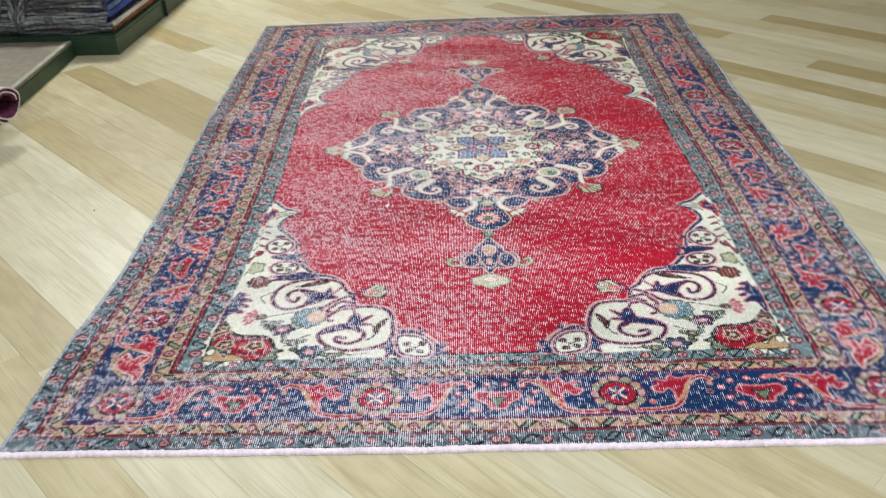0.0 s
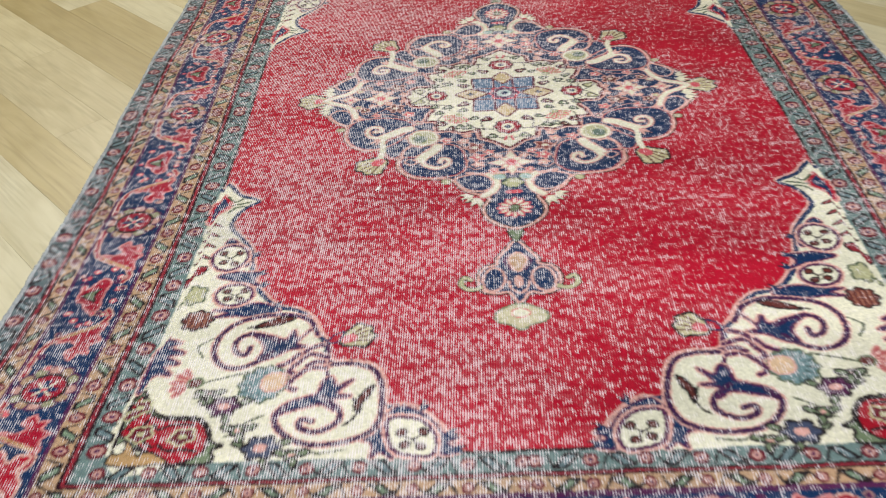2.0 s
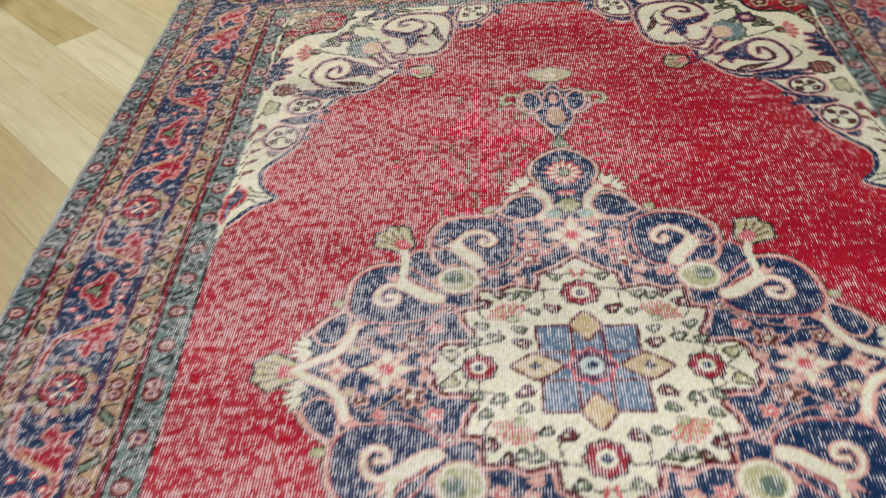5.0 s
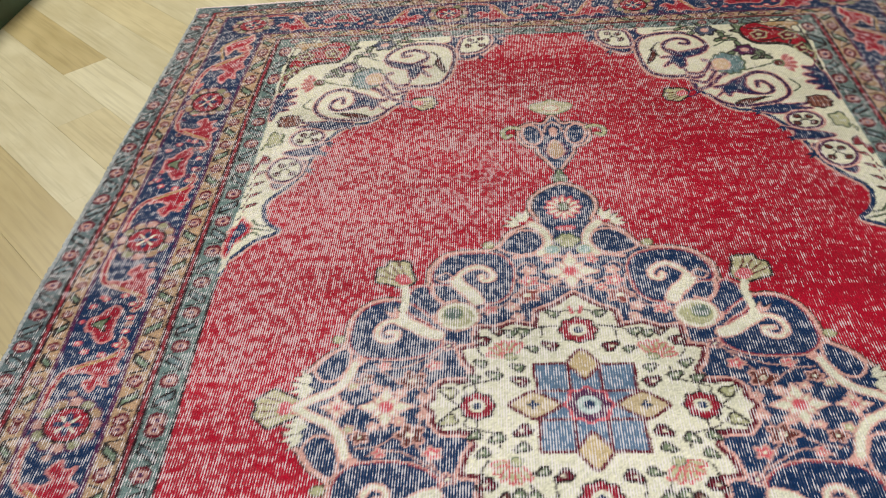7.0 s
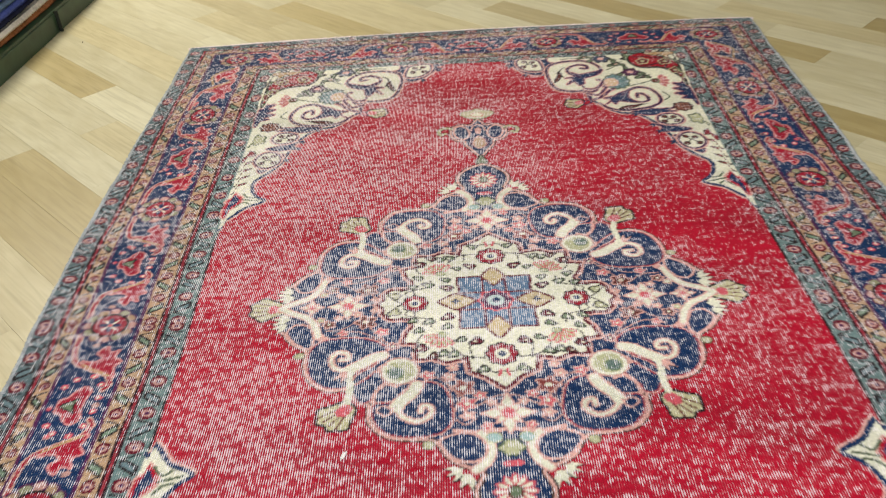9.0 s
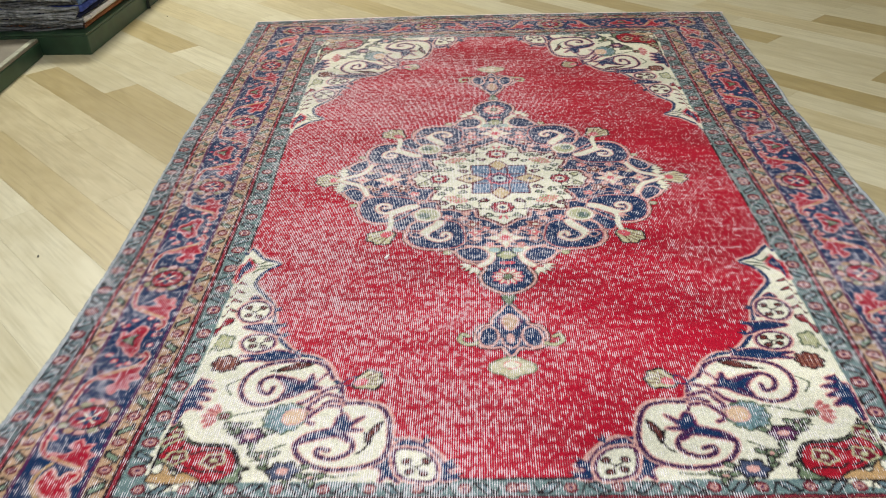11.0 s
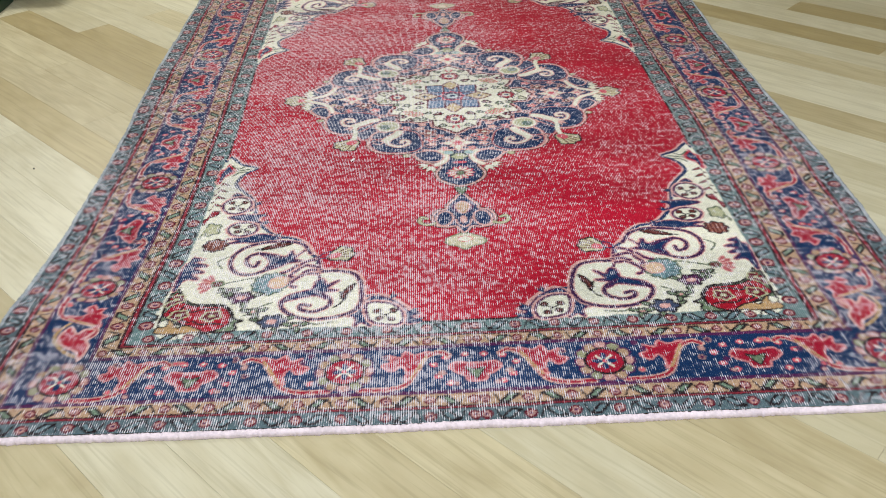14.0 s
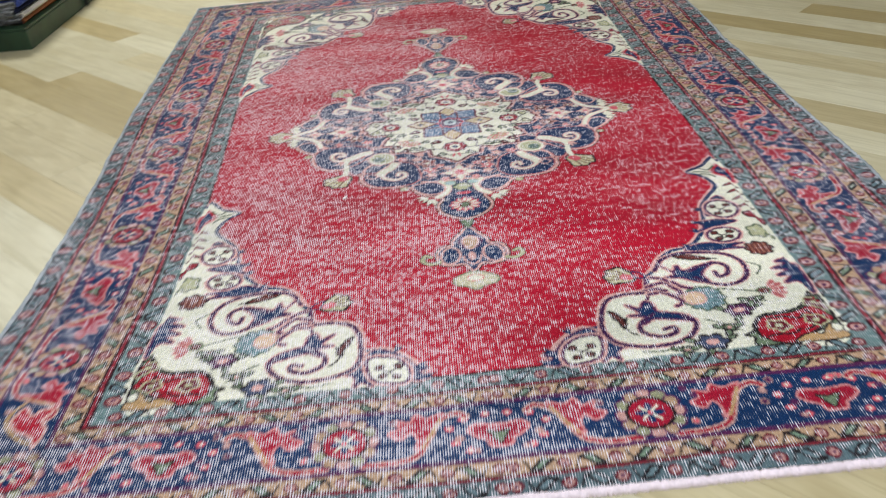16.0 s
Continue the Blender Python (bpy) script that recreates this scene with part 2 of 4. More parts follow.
def fill(pts, colour, soft=True):
    p = smooth(pts) if soft else np.array(pts, float)
    w = window(p, 0.004)
    x, y = CA[w], CB[w]
    inside = np.zeros(x.shape, bool)
    for (x0, y0), (x1, y1) in zip(p, np.roll(p, -1, 0)):
        if y0 != y1:
            inside ^= ((y0 > y) != (y1 > y)) & (x < (x1 - x0) * (y - y0) / (y1 - y0) + x0)
    CLOTH[w][inside] = colour


def stroke(pts, colour, width, closed=False, soft=True):
    p = smooth(pts, closed, 6) if soft else np.array(pts, float)
    if closed:
        p = np.concatenate([p, p[:1]])
    w = window(p, width)
    x, y = CA[w], CB[w]
    if not x.size:
        return
    near = np.full(x.shape, 9.0)
    for (x0, y0), (x1, y1) in zip(p[:-1], p[1:]):
        dx, dy = x1 - x0, y1 - y0
        f = np.clip(((x - x0) * dx + (y - y0) * dy) / (dx * dx + dy * dy + 1e-12), 0, 1)
        near = np.minimum(near, (x - x0 - f * dx) ** 2 + (y - y0 - f * dy) ** 2)
    CLOTH[w][near < (width / 2) ** 2] = colour


def shape(pts, inner, line=None, width=0.005, soft=True, outer=None):
    if outer is not None:
        stroke(pts, outer, width * 2.4, True, soft)
    fill(pts, inner, soft)
    if line is not None:
        stroke(pts, line, width, True, soft)


def oval(ca, cb, ra, rb, turn=0.0, n=12, lobes=0, deep=0.0):
    th = np.linspace(0, 2 * math.pi, max(n, lobes * 6), endpoint=False)
    r = 1 + deep * np.cos(lobes * th)
    x, y = ra * r * np.cos(th), rb * r * np.sin(th)
    c, s = math.cos(radians(turn)), math.sin(radians(turn))
    return np.stack([ca + c * x - s * y, cb + s * x + c * y], 1)


def rosette(ca, cb, r, ring=RED, mid=CREAM, core=NAVY, edge=BLACK):
    shape(oval(ca, cb, r, r, lobes=8, deep=0.07), ring, edge, 0.004)
    fill(oval(ca, cb, r * 0.5, r * 0.5), mid)
    fill(oval(ca, cb, r * 0.26, r * 0.26), core)


def palmette(ca, cb, r, turn):
    """A small fan flower that stands out on the red field."""
    fan = [(-0.35, -1.0), (0.35, -1.0), (0.75, -0.3), (1.0, 0.2), (0.62, 0.62), (0.35, 0.9), (0, 0.75), (-0.35, 0.9), (-0.62, 0.62), (-1.0, 0.2), (-0.75, -0.3)]
    c, s = math.cos(radians(turn)), math.sin(radians(turn))
    put = lambda q: [(ca + r * (c * x - s * y), cb + r * (s * x + c * y)) for x, y in q]
    shape(put(fan), lin(184, 178, 142), BLACK, 0.006)
    for k in (-0.6, -0.2, 0.2, 0.6):
        stroke(put([(k * 0.4, -0.5), (k, 0.6)]), BROWN, 0.004, soft=False)
    fill(put([(-0.25, -0.9), (0.25, -0.9), (0.3, -0.3), (0, -0.1), (-0.3, -0.3)]), ROSE)


def sprig(ca, cb, turn, size, colour=CREAM, n=3):
    """Pointed leaves that flare from the edge of the medallion."""
    for k in range(n):
        a = radians(turn + (k - (n - 1) / 2) * 32)
        tip = (ca + size * math.cos(a), cb + size * math.sin(a))
        o = (-0.18 * size * math.sin(a), 0.18 * size * math.cos(a))
        m = (ca + 0.45 * size * math.cos(a), cb + 0.45 * size * math.sin(a))
        shape([(ca, cb), (m[0] + o[0], m[1] + o[1]), tip, (m[0] - o[0], m[1] - o[1])], colour, None, soft=False)
        stroke([(m[0] + o[0], m[1] + o[1]), tip], BLACK, 0.0025, soft=False)


# ground of the field and the nested borders
BANDS_A = (1.03, 0.955, 0.937, 0.907, 0.899, 0.778, 0.770, 0.731, 0.713, 0.666, 0.660)
BANDS_B = (1.50, 1.438, 1.428, 1.398, 1.388, 1.266, 1.256, 1.229, 1.218, 1.183, 1.177)
TINTS = (GREY, lin(40, 12, 22), PEACH, PURPLE, NAVY, PURPLE, PEACH, lin(40, 12, 22), lin(100, 122, 122), BLACK, RED)
for ha, hb, tint in zip(BANDS_A, BANDS_B, TINTS):
    CLOTH[(CA < ha) & (CB < hb)] = tint

for ha, hb in ((0.946, 1.433), (0.722, 1.2235)):
    CLOTH[(np.abs(CA - ha) < 0.0030) & (CB < hb)] = lin(140, 40, 54)
    CLOTH[(np.abs(CB - hb) < 0.0020) & (CA < ha)] = lin(128, 40, 52)

# cream corner with its scalloped edge
edge_of = [(0.664, 0.380), (0.642, 0.402), (0.612, 0.440), (0.568, 0.466), (0.588, 0.488), (0.606, 0.515), (0.612, 0.560), (0.580, 0.605), (0.554, 0.645), (0.542, 0.692), (0.530, 0.735), (0.512, 0.775),
           (0.472, 0.824), (0.430, 0.834), (0.397, 0.862), (0.372, 0.905), (0.355, 0.932), (0.342, 0.974), (0.300, 0.977), (0.263, 0.990), (0.244, 1.018), (0.235, 1.058), (0.230, 1.082),
           (0.200, 1.080), (0.172, 1.094), (0.144, 1.120), (0.126, 1.148), (0.116, 1.166), (0.134, 1.184)]
fill(edge_of + [(0.30, 1.184), (0.50, 1.184), (0.666, 1.184), (0.666, 0.90), (0.666, 0.60)], CREAM)
stroke([(p - 0.006, q - 0.005) for p, q in edge_of], PINK, 0.006)
stroke(edge_of, NAVY, 0.010)
# clawed navy grounds along the edge
for ground in ([(0.600, 0.606), (0.570, 0.640), (0.548, 0.690), (0.560, 0.695), (0.566, 0.655), (0.590, 0.628), (0.612, 0.622)],
               [(0.518, 0.722), (0.545, 0.718), (0.572, 0.716), (0.606, 0.728), (0.580, 0.740), (0.545, 0.750), (0.505, 0.765), (0.528, 0.744)],
               [(0.470, 0.826), (0.508, 0.812), (0.552, 0.822), (0.590, 0.826), (0.562, 0.836), (0.588, 0.846), (0.540, 0.846), (0.500, 0.852), (0.462, 0.842)],
               [(0.207, 1.081), (0.178, 1.090), (0.152, 1.110), (0.130, 1.140), (0.106, 1.150), (0.124, 1.160), (0.104, 1.176), (0.130, 1.182), (0.142, 1.164), (0.148, 1.140), (0.168, 1.116), (0.205, 1.100), (0.226, 1.106)],
               [(0.233, 1.076), (0.238, 1.104), (0.250, 1.132), (0.276, 1.146), (0.250, 1.152), (0.242, 1.166), (0.244, 1.184), (0.230, 1.172), (0.212, 1.184), (0.216, 1.154), (0.228, 1.140), (0.224, 1.112)]):
    shape(ground, NAVY, PURPLE, 0.004, outer=PINK)
for p, q, turn in ((0.524, 0.726, 200), (0.514, 0.764, 215), (0.476, 0.826, 210), (0.128, 1.142, 190), (0.118, 1.172, 175), (0.170, 1.094, 240), (0.548, 0.668, 200)):
    sprig(p, q, turn, 0.024, NAVY, 2)
# two small cream rounds and the end lobe
for ca, cb, ra, rb, turn in ((0.592, 0.669, 0.036, 0.040, 0), (0.560, 0.785, 0.036, 0.030, -10), (0.182, 1.148, 0.038, 0.034, -14)):
    bulb = oval(ca, cb, ra, rb, turn) if cb < 1 else [(0.142, 1.154), (0.152, 1.129), (0.173, 1.110), (0.204, 1.104), (0.222, 1.112), (0.220, 1.144), (0.209, 1.170), (0.180, 1.182), (0.149, 1.182)]
    shape(bulb, CREAM, PURPLE, 0.007, outer=PINK)
    stroke([(ca - 0.5 * ra, cb - 0.35 * rb), (ca - 0.05 * ra, cb + 0.05 * rb), (ca + 0.45 * ra, cb - 0.30 * rb)], BLACK, 0.004)
    stroke([(ca - 0.05 * ra, cb + 0.05 * rb), (ca - 0.35 * ra, cb + 0.50 * rb)], BLACK, 0.004)
    for k, q in ((-0.5, -0.35), (0.45, -0.38), (-0.38, 0.5), (0.3, 0.35)):
        shape(oval(ca + k * ra, cb + q * rb, 0.0085, 0.0070, 60 * k), BROWN, BLACK, 0.0035)
# stems that cross from the palmette to the scrolls
stroke([(0.353, 0.918), (0.346, 0.958), (0.340, 1.000), (0.332, 1.022)], PURPLE, 0.008)
for flame in ([(0.346, 0.962), (0.380, 0.952), (0.396, 0.972), (0.408, 0.992), (0.390, 1.002)], [(0.345, 0.988), (0.372, 0.986), (0.392, 1.003), (0.404, 1.026), (0.390, 1.036)], [(0.362, 0.930), (0.384, 0.940), (0.404, 0.962), (0.430, 0.978)],
              [(0.400, 0.952), (0.416, 0.972), (0.436, 0.984)], [(0.352, 0.972), (0.366, 0.972), (0.378, 0.980)]):
    stroke(flame, PINK, 0.015)
    stroke(flame, PURPLE, 0.009)
# two large scrolls with their clawed navy wedges
WEDGES = ([(0.390, 0.890), (0.411, 0.914), (0.422, 0.892), (0.432, 0.914), (0.464, 0.902), (0.502, 0.892), (0.478, 0.914), (0.466, 0.936), (0.472, 0.964), (0.444, 0.956), (0.423, 0.940), (0.392, 0.934), (0.412, 0.924)],
          [(0.292, 1.018), (0.316, 1.032), (0.330, 1.012), (0.344, 1.020), (0.348, 1.046), (0.370, 1.055), (0.398, 1.068), (0.414, 1.092), (0.398, 1.086), (0.368, 1.076), (0.337, 1.070), (0.313, 1.084), (0.322, 1.062), (0.290, 1.054), (0.314, 1.048)])
VOLUTES = ([(0.375, 0.905), (0.398, 0.866), (0.436, 0.848), (0.480, 0.849), (0.525, 0.860), (0.554, 0.888), (0.560, 0.930), (0.540, 0.968), (0.504, 0.980), (0.470, 0.966), (0.450, 0.944)],
           [(0.335, 0.980), (0.300, 0.980), (0.263, 0.992), (0.245, 1.020), (0.236, 1.060), (0.234, 1.100), (0.247, 1.131), (0.279, 1.148), (0.322, 1.155), (0.362, 1.149), (0.395, 1.127), (0.410, 1.097), (0.394, 1.070)])
CURLS = ([(0.443, 0.918), (0.478, 0.900), (0.506, 0.896), (0.524, 0.914), (0.517, 0.940), (0.498, 0.948), (0.494, 0.930)],
         [(0.338, 1.056), (0.310, 1.077), (0.302, 1.100), (0.315, 1.118), (0.341, 1.128), (0.366, 1.118), (0.366, 1.102), (0.348, 1.106)])
for line in VOLUTES + CURLS:
    stroke(line, PINK, 0.015)
for wedge in WEDGES:
    shape(wedge, NAVY, PURPLE, 0.005, outer=PINK)
for line in VOLUTES + CURLS:
    stroke(line, lin(58, 24, 66), 0.0095)
for leaf in ([(0.426, 0.858), (0.454, 0.854), (0.486, 0.868), (0.500, 0.880), (0.455, 0.874)], [(0.254, 1.032), (0.270, 1.046), (0.281, 1.074), (0.272, 1.092), (0.267, 1.070), (0.259, 1.056)]):
    shape(leaf, BROWN, BLACK, 0.0045)
for vine in ([(0.273, 1.086), (0.281, 1.104), (0.294, 1.116)], [(0.285, 1.060), (0.278, 1.072)], [(0.494, 0.874), (0.512, 0.880)]):
    stroke(vine, BLACK, 0.0045)
palmette(0.298, 0.911, 0.033, 112)
shape([(0.328, 0.900), (0.345, 0.908), (0.350, 0.926), (0.332, 0.922)], RED, NAVY, 0.004)
# flowers on the cream
for vine in ([(0.480, 0.990), (0.528, 1.003), (0.553, 1.012), (0.575, 1.012)], [(0.430, 1.090), (0.459, 1.107), (0.466, 1.124), (0.486, 1.132)], [(0.507, 1.062), (0.535, 1.050), (0.560, 1.046)], [(0.290, 1.166), (0.330, 1.172), (0.352, 1.162), (0.372, 1.176)],
             [(0.570, 0.905), (0.590, 0.925), (0.575, 0.950)]):
    stroke(vine, OLIVE * 0.5, 0.0045)
shape(oval(0.448, 1.020, 0.040, 0.040, lobes=11, deep=0.07), lin(104, 132, 138), OLIVE * 0.6, 0.005)
for k in range(8):
    a = radians(-110 + 28 * k)
    stroke([(0.448 + 0.020 * math.cos(a), 1.020 + 0.020 * math.sin(a)), (0.448 + 0.036 * math.cos(a), 1.020 + 0.036 * math.sin(a))], lin(60, 80, 84), 0.003, soft=False)
shape(oval(0.430, 1.016, 0.022, 0.022), lin(206, 176, 146), PINK, 0.004)
for ca, cb, r, tint in ((0.502, 1.068, 0.024, PURPLE), (0.422, 1.158, 0.026, lin(60, 70, 96)), (0.466, 1.120, 0.013, OLIVE), (0.535, 1.040, 0.010, OLIVE), (0.370, 1.174, 0.012, OLIVE)):
    shape(oval(ca, cb, r * 1.1, r * 0.85, lobes=6, deep=0.14), tint, BLACK, 0.005)
    fill(oval(ca, cb, r * 0.45, r * 0.32), PINK)
    for a in (20, 160, 255):
        shape(oval(ca + 1.6 * r * math.cos(radians(a)), cb - 1.2 * r * math.sin(radians(a)), 0.011, 0.0065, -a), OLIVE, BLACK, 0.004)
for k in range(5):
    a = radians(-60 + 28 * k)
    shape(oval(0.578 + 0.020 * math.cos(a), 1.012 + 0.024 * math.sin(a), 0.016, 0.007, math.degrees(a)), lin(170, 90, 92), PINK, 0.003)
shape(oval(0.568, 1.012, 0.014, 0.012), BROWN, OLIVE, 0.004)
shape(oval(0.614, 0.853, 0.029, 0.026, lobes=8, deep=0.1), BROWN, BLACK, 0.004)
for k in (-0.015, -0.005, 0.005, 0.015):
    stroke([(0.614 + k, 0.834), (0.614 + k, 0.872)], lin(150, 100, 84), 0.0028, soft=False)
shape(oval(0.637, 0.782, 0.021, 0.026, lobes=5, deep=0.16), SAGE, OLIVE * 0.6, 0.005)
shape([(0.634, 0.694), (0.664, 0.698), (0.664, 0.724), (0.640, 0.718)], lin(130, 30, 44), BLACK, 0.004)
shape([(0.664, 0.900), (0.650, 0.902), (0.626, 0.912), (0.644, 0.922), (0.612, 0.938), (0.640, 0.946), (0.614, 0.964), (0.638, 0.970), (0.620, 0.992), (0.644, 0.990), (0.664, 1.000)], NAVY, PURPLE, 0.005, outer=PINK)
for cb in (0.540, 0.575, 0.612, 0.650):
    shape([(0.664, cb), (0.646, cb + 0.006), (0.630, cb + 0.020), (0.650, cb + 0.014)], lin(140, 60, 66), BLACK, 0.003)
shape([(0.664, 0.440), (0.644, 0.452), (0.632, 0.478), (0.646, 0.500), (0.664, 0.508)], NAVY, RED, 0.008, outer=PINK)
for fold in ([(0.640, 0.446), (0.622, 0.466), (0.606, 0.456)], [(0.626, 0.480), (0.604, 0.474), (0.584, 0.470)], [(0.628, 0.506), (0.616, 0.490), (0.598, 0.486)]):
    stroke(fold, OLIVE * 0.6, 0.006)
# red blossom and tan leaf in the very corner
shape([(0.500, 1.158), (0.486, 1.150), (0.506, 1.140), (0.514, 1.118), (0.534, 1.094), (0.568, 1.088), (0.600, 1.084), (0.628, 1.066), (0.648, 1.034), (0.664, 1.020), (0.664, 1.160), (0.640, 1.150), (0.610, 1.160), (0.590, 1.170), (0.568, 1.184), (0.500, 1.184)], OLIVE, BLACK, 0.006)
shape([(0.512, 1.153), (0.518, 1.121), (0.537, 1.099), (0.568, 1.094), (0.602, 1.090), (0.630, 1.073), (0.650, 1.042), (0.664, 1.034), (0.658, 1.058), (0.644, 1.081), (0.660, 1.100), (0.664, 1.112), (0.650, 1.132), (0.630, 1.144), (0.609, 1.158), (0.588, 1.166), (0.567, 1.184), (0.545, 1.182), (0.526, 1.172)], lin(150, 8, 34), BLACK, 0.005)
for line in ([(0.526, 1.160), (0.548, 1.156), (0.575, 1.158), (0.592, 1.146)], [(0.545, 1.106), (0.575, 1.104), (0.600, 1.112), (0.612, 1.100)], [(0.622, 1.088), (0.634, 1.110), (0.652, 1.112)], [(0.610, 1.120), (0.618, 1.140), (0.600, 1.150)], [(0.640, 1.056), (0.630, 1.080)]):
    stroke(line, BLACK, 0.0055)
for ca, cb in ((0.556, 1.130), (0.628, 1.122), (0.648, 1.066)):
    shape(oval(ca, cb, 0.021, 0.016, 20, lobes=5, deep=0.12), WINE, SAGE, 0.004)
    fill(oval(ca, cb, 0.007, 0.006), SAGE)
shape([(0.572, 1.184), (0.586, 1.168), (0.608, 1.160), (0.622, 1.166), (0.640, 1.142), (0.656, 1.136), (0.662, 1.155), (0.664, 1.184)], TAN, BLACK, 0.004)
shape(oval(0.656, 1.150, 0.010, 0.013), CREAM, BLACK, 0.003)

# pendant between medallion and corner
shape([(0, 0.645), (0.020, 0.672), (0.038, 0.702), (0.042, 0.722), (0.066, 0.730), (0.080, 0.760), (0.074, 0.796), (0.046, 0.810), (0.020, 0.808), (0, 0.838), (-0.02, 0.808), (-0.05, 0.80), (-0.05, 0.72), (-0.03, 0.69)], NAVY, PINK, 0.006, outer=BLACK)
for tint, w in ((BLACK, 0.014), (SAGE, 0.009)):
    stroke([(0.074, 0.790), (0.095, 0.796), (0.114, 0.782), (0.108, 0.760), (0.096, 0.766)], tint, w)
shape(oval(0.049, 0.768, 0.022, 0.036, -8), NAVY, PINK, 0.006)
stroke([(0.016, 0.690), (0.026, 0.712), (0.014, 0.738)], PURPLE, 0.006)
stroke([(0.0, 0.812), (0.016, 0.796), (0.020, 0.776)], PINK, 0.005)
shape([(0, 0.682), (0.018, 0.705), (0.010, 0.735), (0, 0.745), (-0.01, 0.735), (-0.018, 0.705)], PEACH, PINK, 0.004)
fill(oval(0, 0.775, 0.010, 0.018), PINK)
shape([(0, 0.842), (0.025, 0.848), (0.048, 0.866), (0.046, 0.888), (0.020, 0.898), (0, 0.912), (-0.02, 0.898), (-0.04, 0.87)], lin(186, 180, 150), OLIVE, 0.004)
shape(oval(0, 0.866, 0.018, 0.012), CREAM, ROSE, 0.003)
shape([(0, 0.596), (0.016, 0.610), (0.010, 0.630), (0, 0.648), (-0.01, 0.630), (-0.016, 0.610)], OLIVE, BLACK, 0.004)

# medallion: navy ground with scalloped edge
rim = [(0.475, -0.01), (0.462, 0.018), (0.452, 0.034), (0.464, 0.066), (0.448, 0.095), (0.430, 0.120), (0.402, 0.143), (0.398, 0.187), (0.388, 0.225), (0.365, 0.254), (0.336, 0.266), (0.308, 0.266),
       (0.290, 0.290), (0.262, 0.308), (0.258, 0.350), (0.232, 0.386), (0.202, 0.397), (0.160, 0.400), (0.140, 0.404), (0.124, 0.420), (0.112, 0.444), (0.090, 0.462), (0.064, 0.474), (0.052, 0.486),
       (0.066, 0.520), (0.060, 0.556), (0.030, 0.588), (0, 0.602)]
fill(rim + [(-0.03, 0.60), (-0.03, 0.3), (-0.03, 0.0), (0.2, -0.03)], NAVY)
stroke(rim, lin(60, 44, 40), 0.013)
stroke(rim, PINK, 0.0062)
for ca, cb, turn, size in ((0.448, 0.058, 20, 0.036), (0.444, 0.040, -5, 0.042), (0.074, 0.482, 60, 0.040), (0.088, 0.472, 30, 0.034)):
    sprig(ca, cb, turn, size)
for ca, cb in ((0.148, 0.414), (0.412, 0.160)):
    shape(oval(ca, cb, 0.011, 0.010), SAGE, lin(90, 80, 60), 0.003)
palmette(0.500, 0.0, 0.042, -90)
shape(oval(0.486, 0.0, 0.014, 0.018), ROSE, SAGE, 0.004)
palmette(0.322, 0.338, 0.040, -42)
# small blossoms strewn over the navy
for ca, cb, r, tint in ((0.281, 0.058, 0.022, BROWN), (0.082, 0.270, 0.022, lin(128, 60, 58)), (0.076, 0.312, 0.017, ROSE), (0.108, 0.239, 0.012, PINK), (0.075, 0.343, 0.012, PINK), (0.328, 0.092, 0.010, ROSE), (0.360, 0.062, 0.013, BROWN),
                        (0.246, 0.092, 0.013, ROSE), (0.150, 0.232, 0.013, ROSE), (0.050, 0.292, 0.011, ROSE), (0.300, 0.030, 0.010, PINK), (0.222, 0.140, 0.012, PURPLE), (0.040, 0.372, 0.010, ROSE), (0.340, 0.040, 0.009, PINK),
                        (0.176, 0.212, 0.010, PURPLE), (0.262, 0.020, 0.009, PINK), (0.030, 0.312, 0.009, PINK), (0.100, 0.212, 0.010, PINK), (0.380, 0.046, 0.010, SAGE)):
    shape(oval(ca, cb, r * 0.95, r * 0.85, lobes=5, deep=0.24), tint, PINK, 0.0032)
    fill(oval(ca, cb, r * 0.3, r * 0.26), CREAM)
for vine in ([(0.0, 0.290), (0.030, 0.300), (0.062, 0.318), (0.090, 0.285), (0.130, 0.240), (0.176, 0.222)], [(0.255, 0.0), (0.268, 0.035), (0.281, 0.058), (0.255, 0.098), (0.226, 0.140)], [(0.300, 0.050), (0.330, 0.078), (0.365, 0.084)], [(0.060, 0.352), (0.080, 0.366), (0.096, 0.352)],
             [(0.110, 0.262), (0.092, 0.292), (0.098, 0.330)], [(0.240, 0.122), (0.300, 0.088), (0.345, 0.098)]):
    stroke(vine, PINK * 0.8, 0.0032)
# lobes: navy drops ringed in pink, each with a cream comma curling inside
tears = ([(0.388, 0.100), (0.404, 0.064), (0.430, 0.059), (0.446, 0.085), (0.430, 0.114), (0.404, 0.136), (0.391, 0.132)],
         [(0.044, 0.422), (0.055, 0.399), (0.077, 0.388), (0.101, 0.389), (0.127, 0.402), (0.124, 0.416), (0.111, 0.438), (0.092, 0.453), (0.069, 0.456), (0.050, 0.446)])
lobes = ([(0.234, 0.153), (0.252, 0.125), (0.287, 0.111), (0.335, 0.110), (0.368, 0.117), (0.390, 0.143), (0.392, 0.179), (0.383, 0.223), (0.363, 0.248), (0.337, 0.259), (0.308, 0.258), (0.300, 0.241), (0.290, 0.220), (0.256, 0.192)],
         [(0.107, 0.304), (0.118, 0.270), (0.142, 0.252), (0.169, 0.253), (0.195, 0.274), (0.215, 0.302), (0.247, 0.306), (0.253, 0.326), (0.247, 0.354), (0.227, 0.381), (0.202, 0.391), (0.161, 0.393), (0.129, 0.386), (0.112, 0.370), (0.103, 0.345)],
         [(0.252, 0.214), (0.268, 0.233), (0.285, 0.249), (0.297, 0.262), (0.284, 0.298), (0.262, 0.300), (0.254, 0.277), (0.236, 0.255), (0.240, 0.230)])
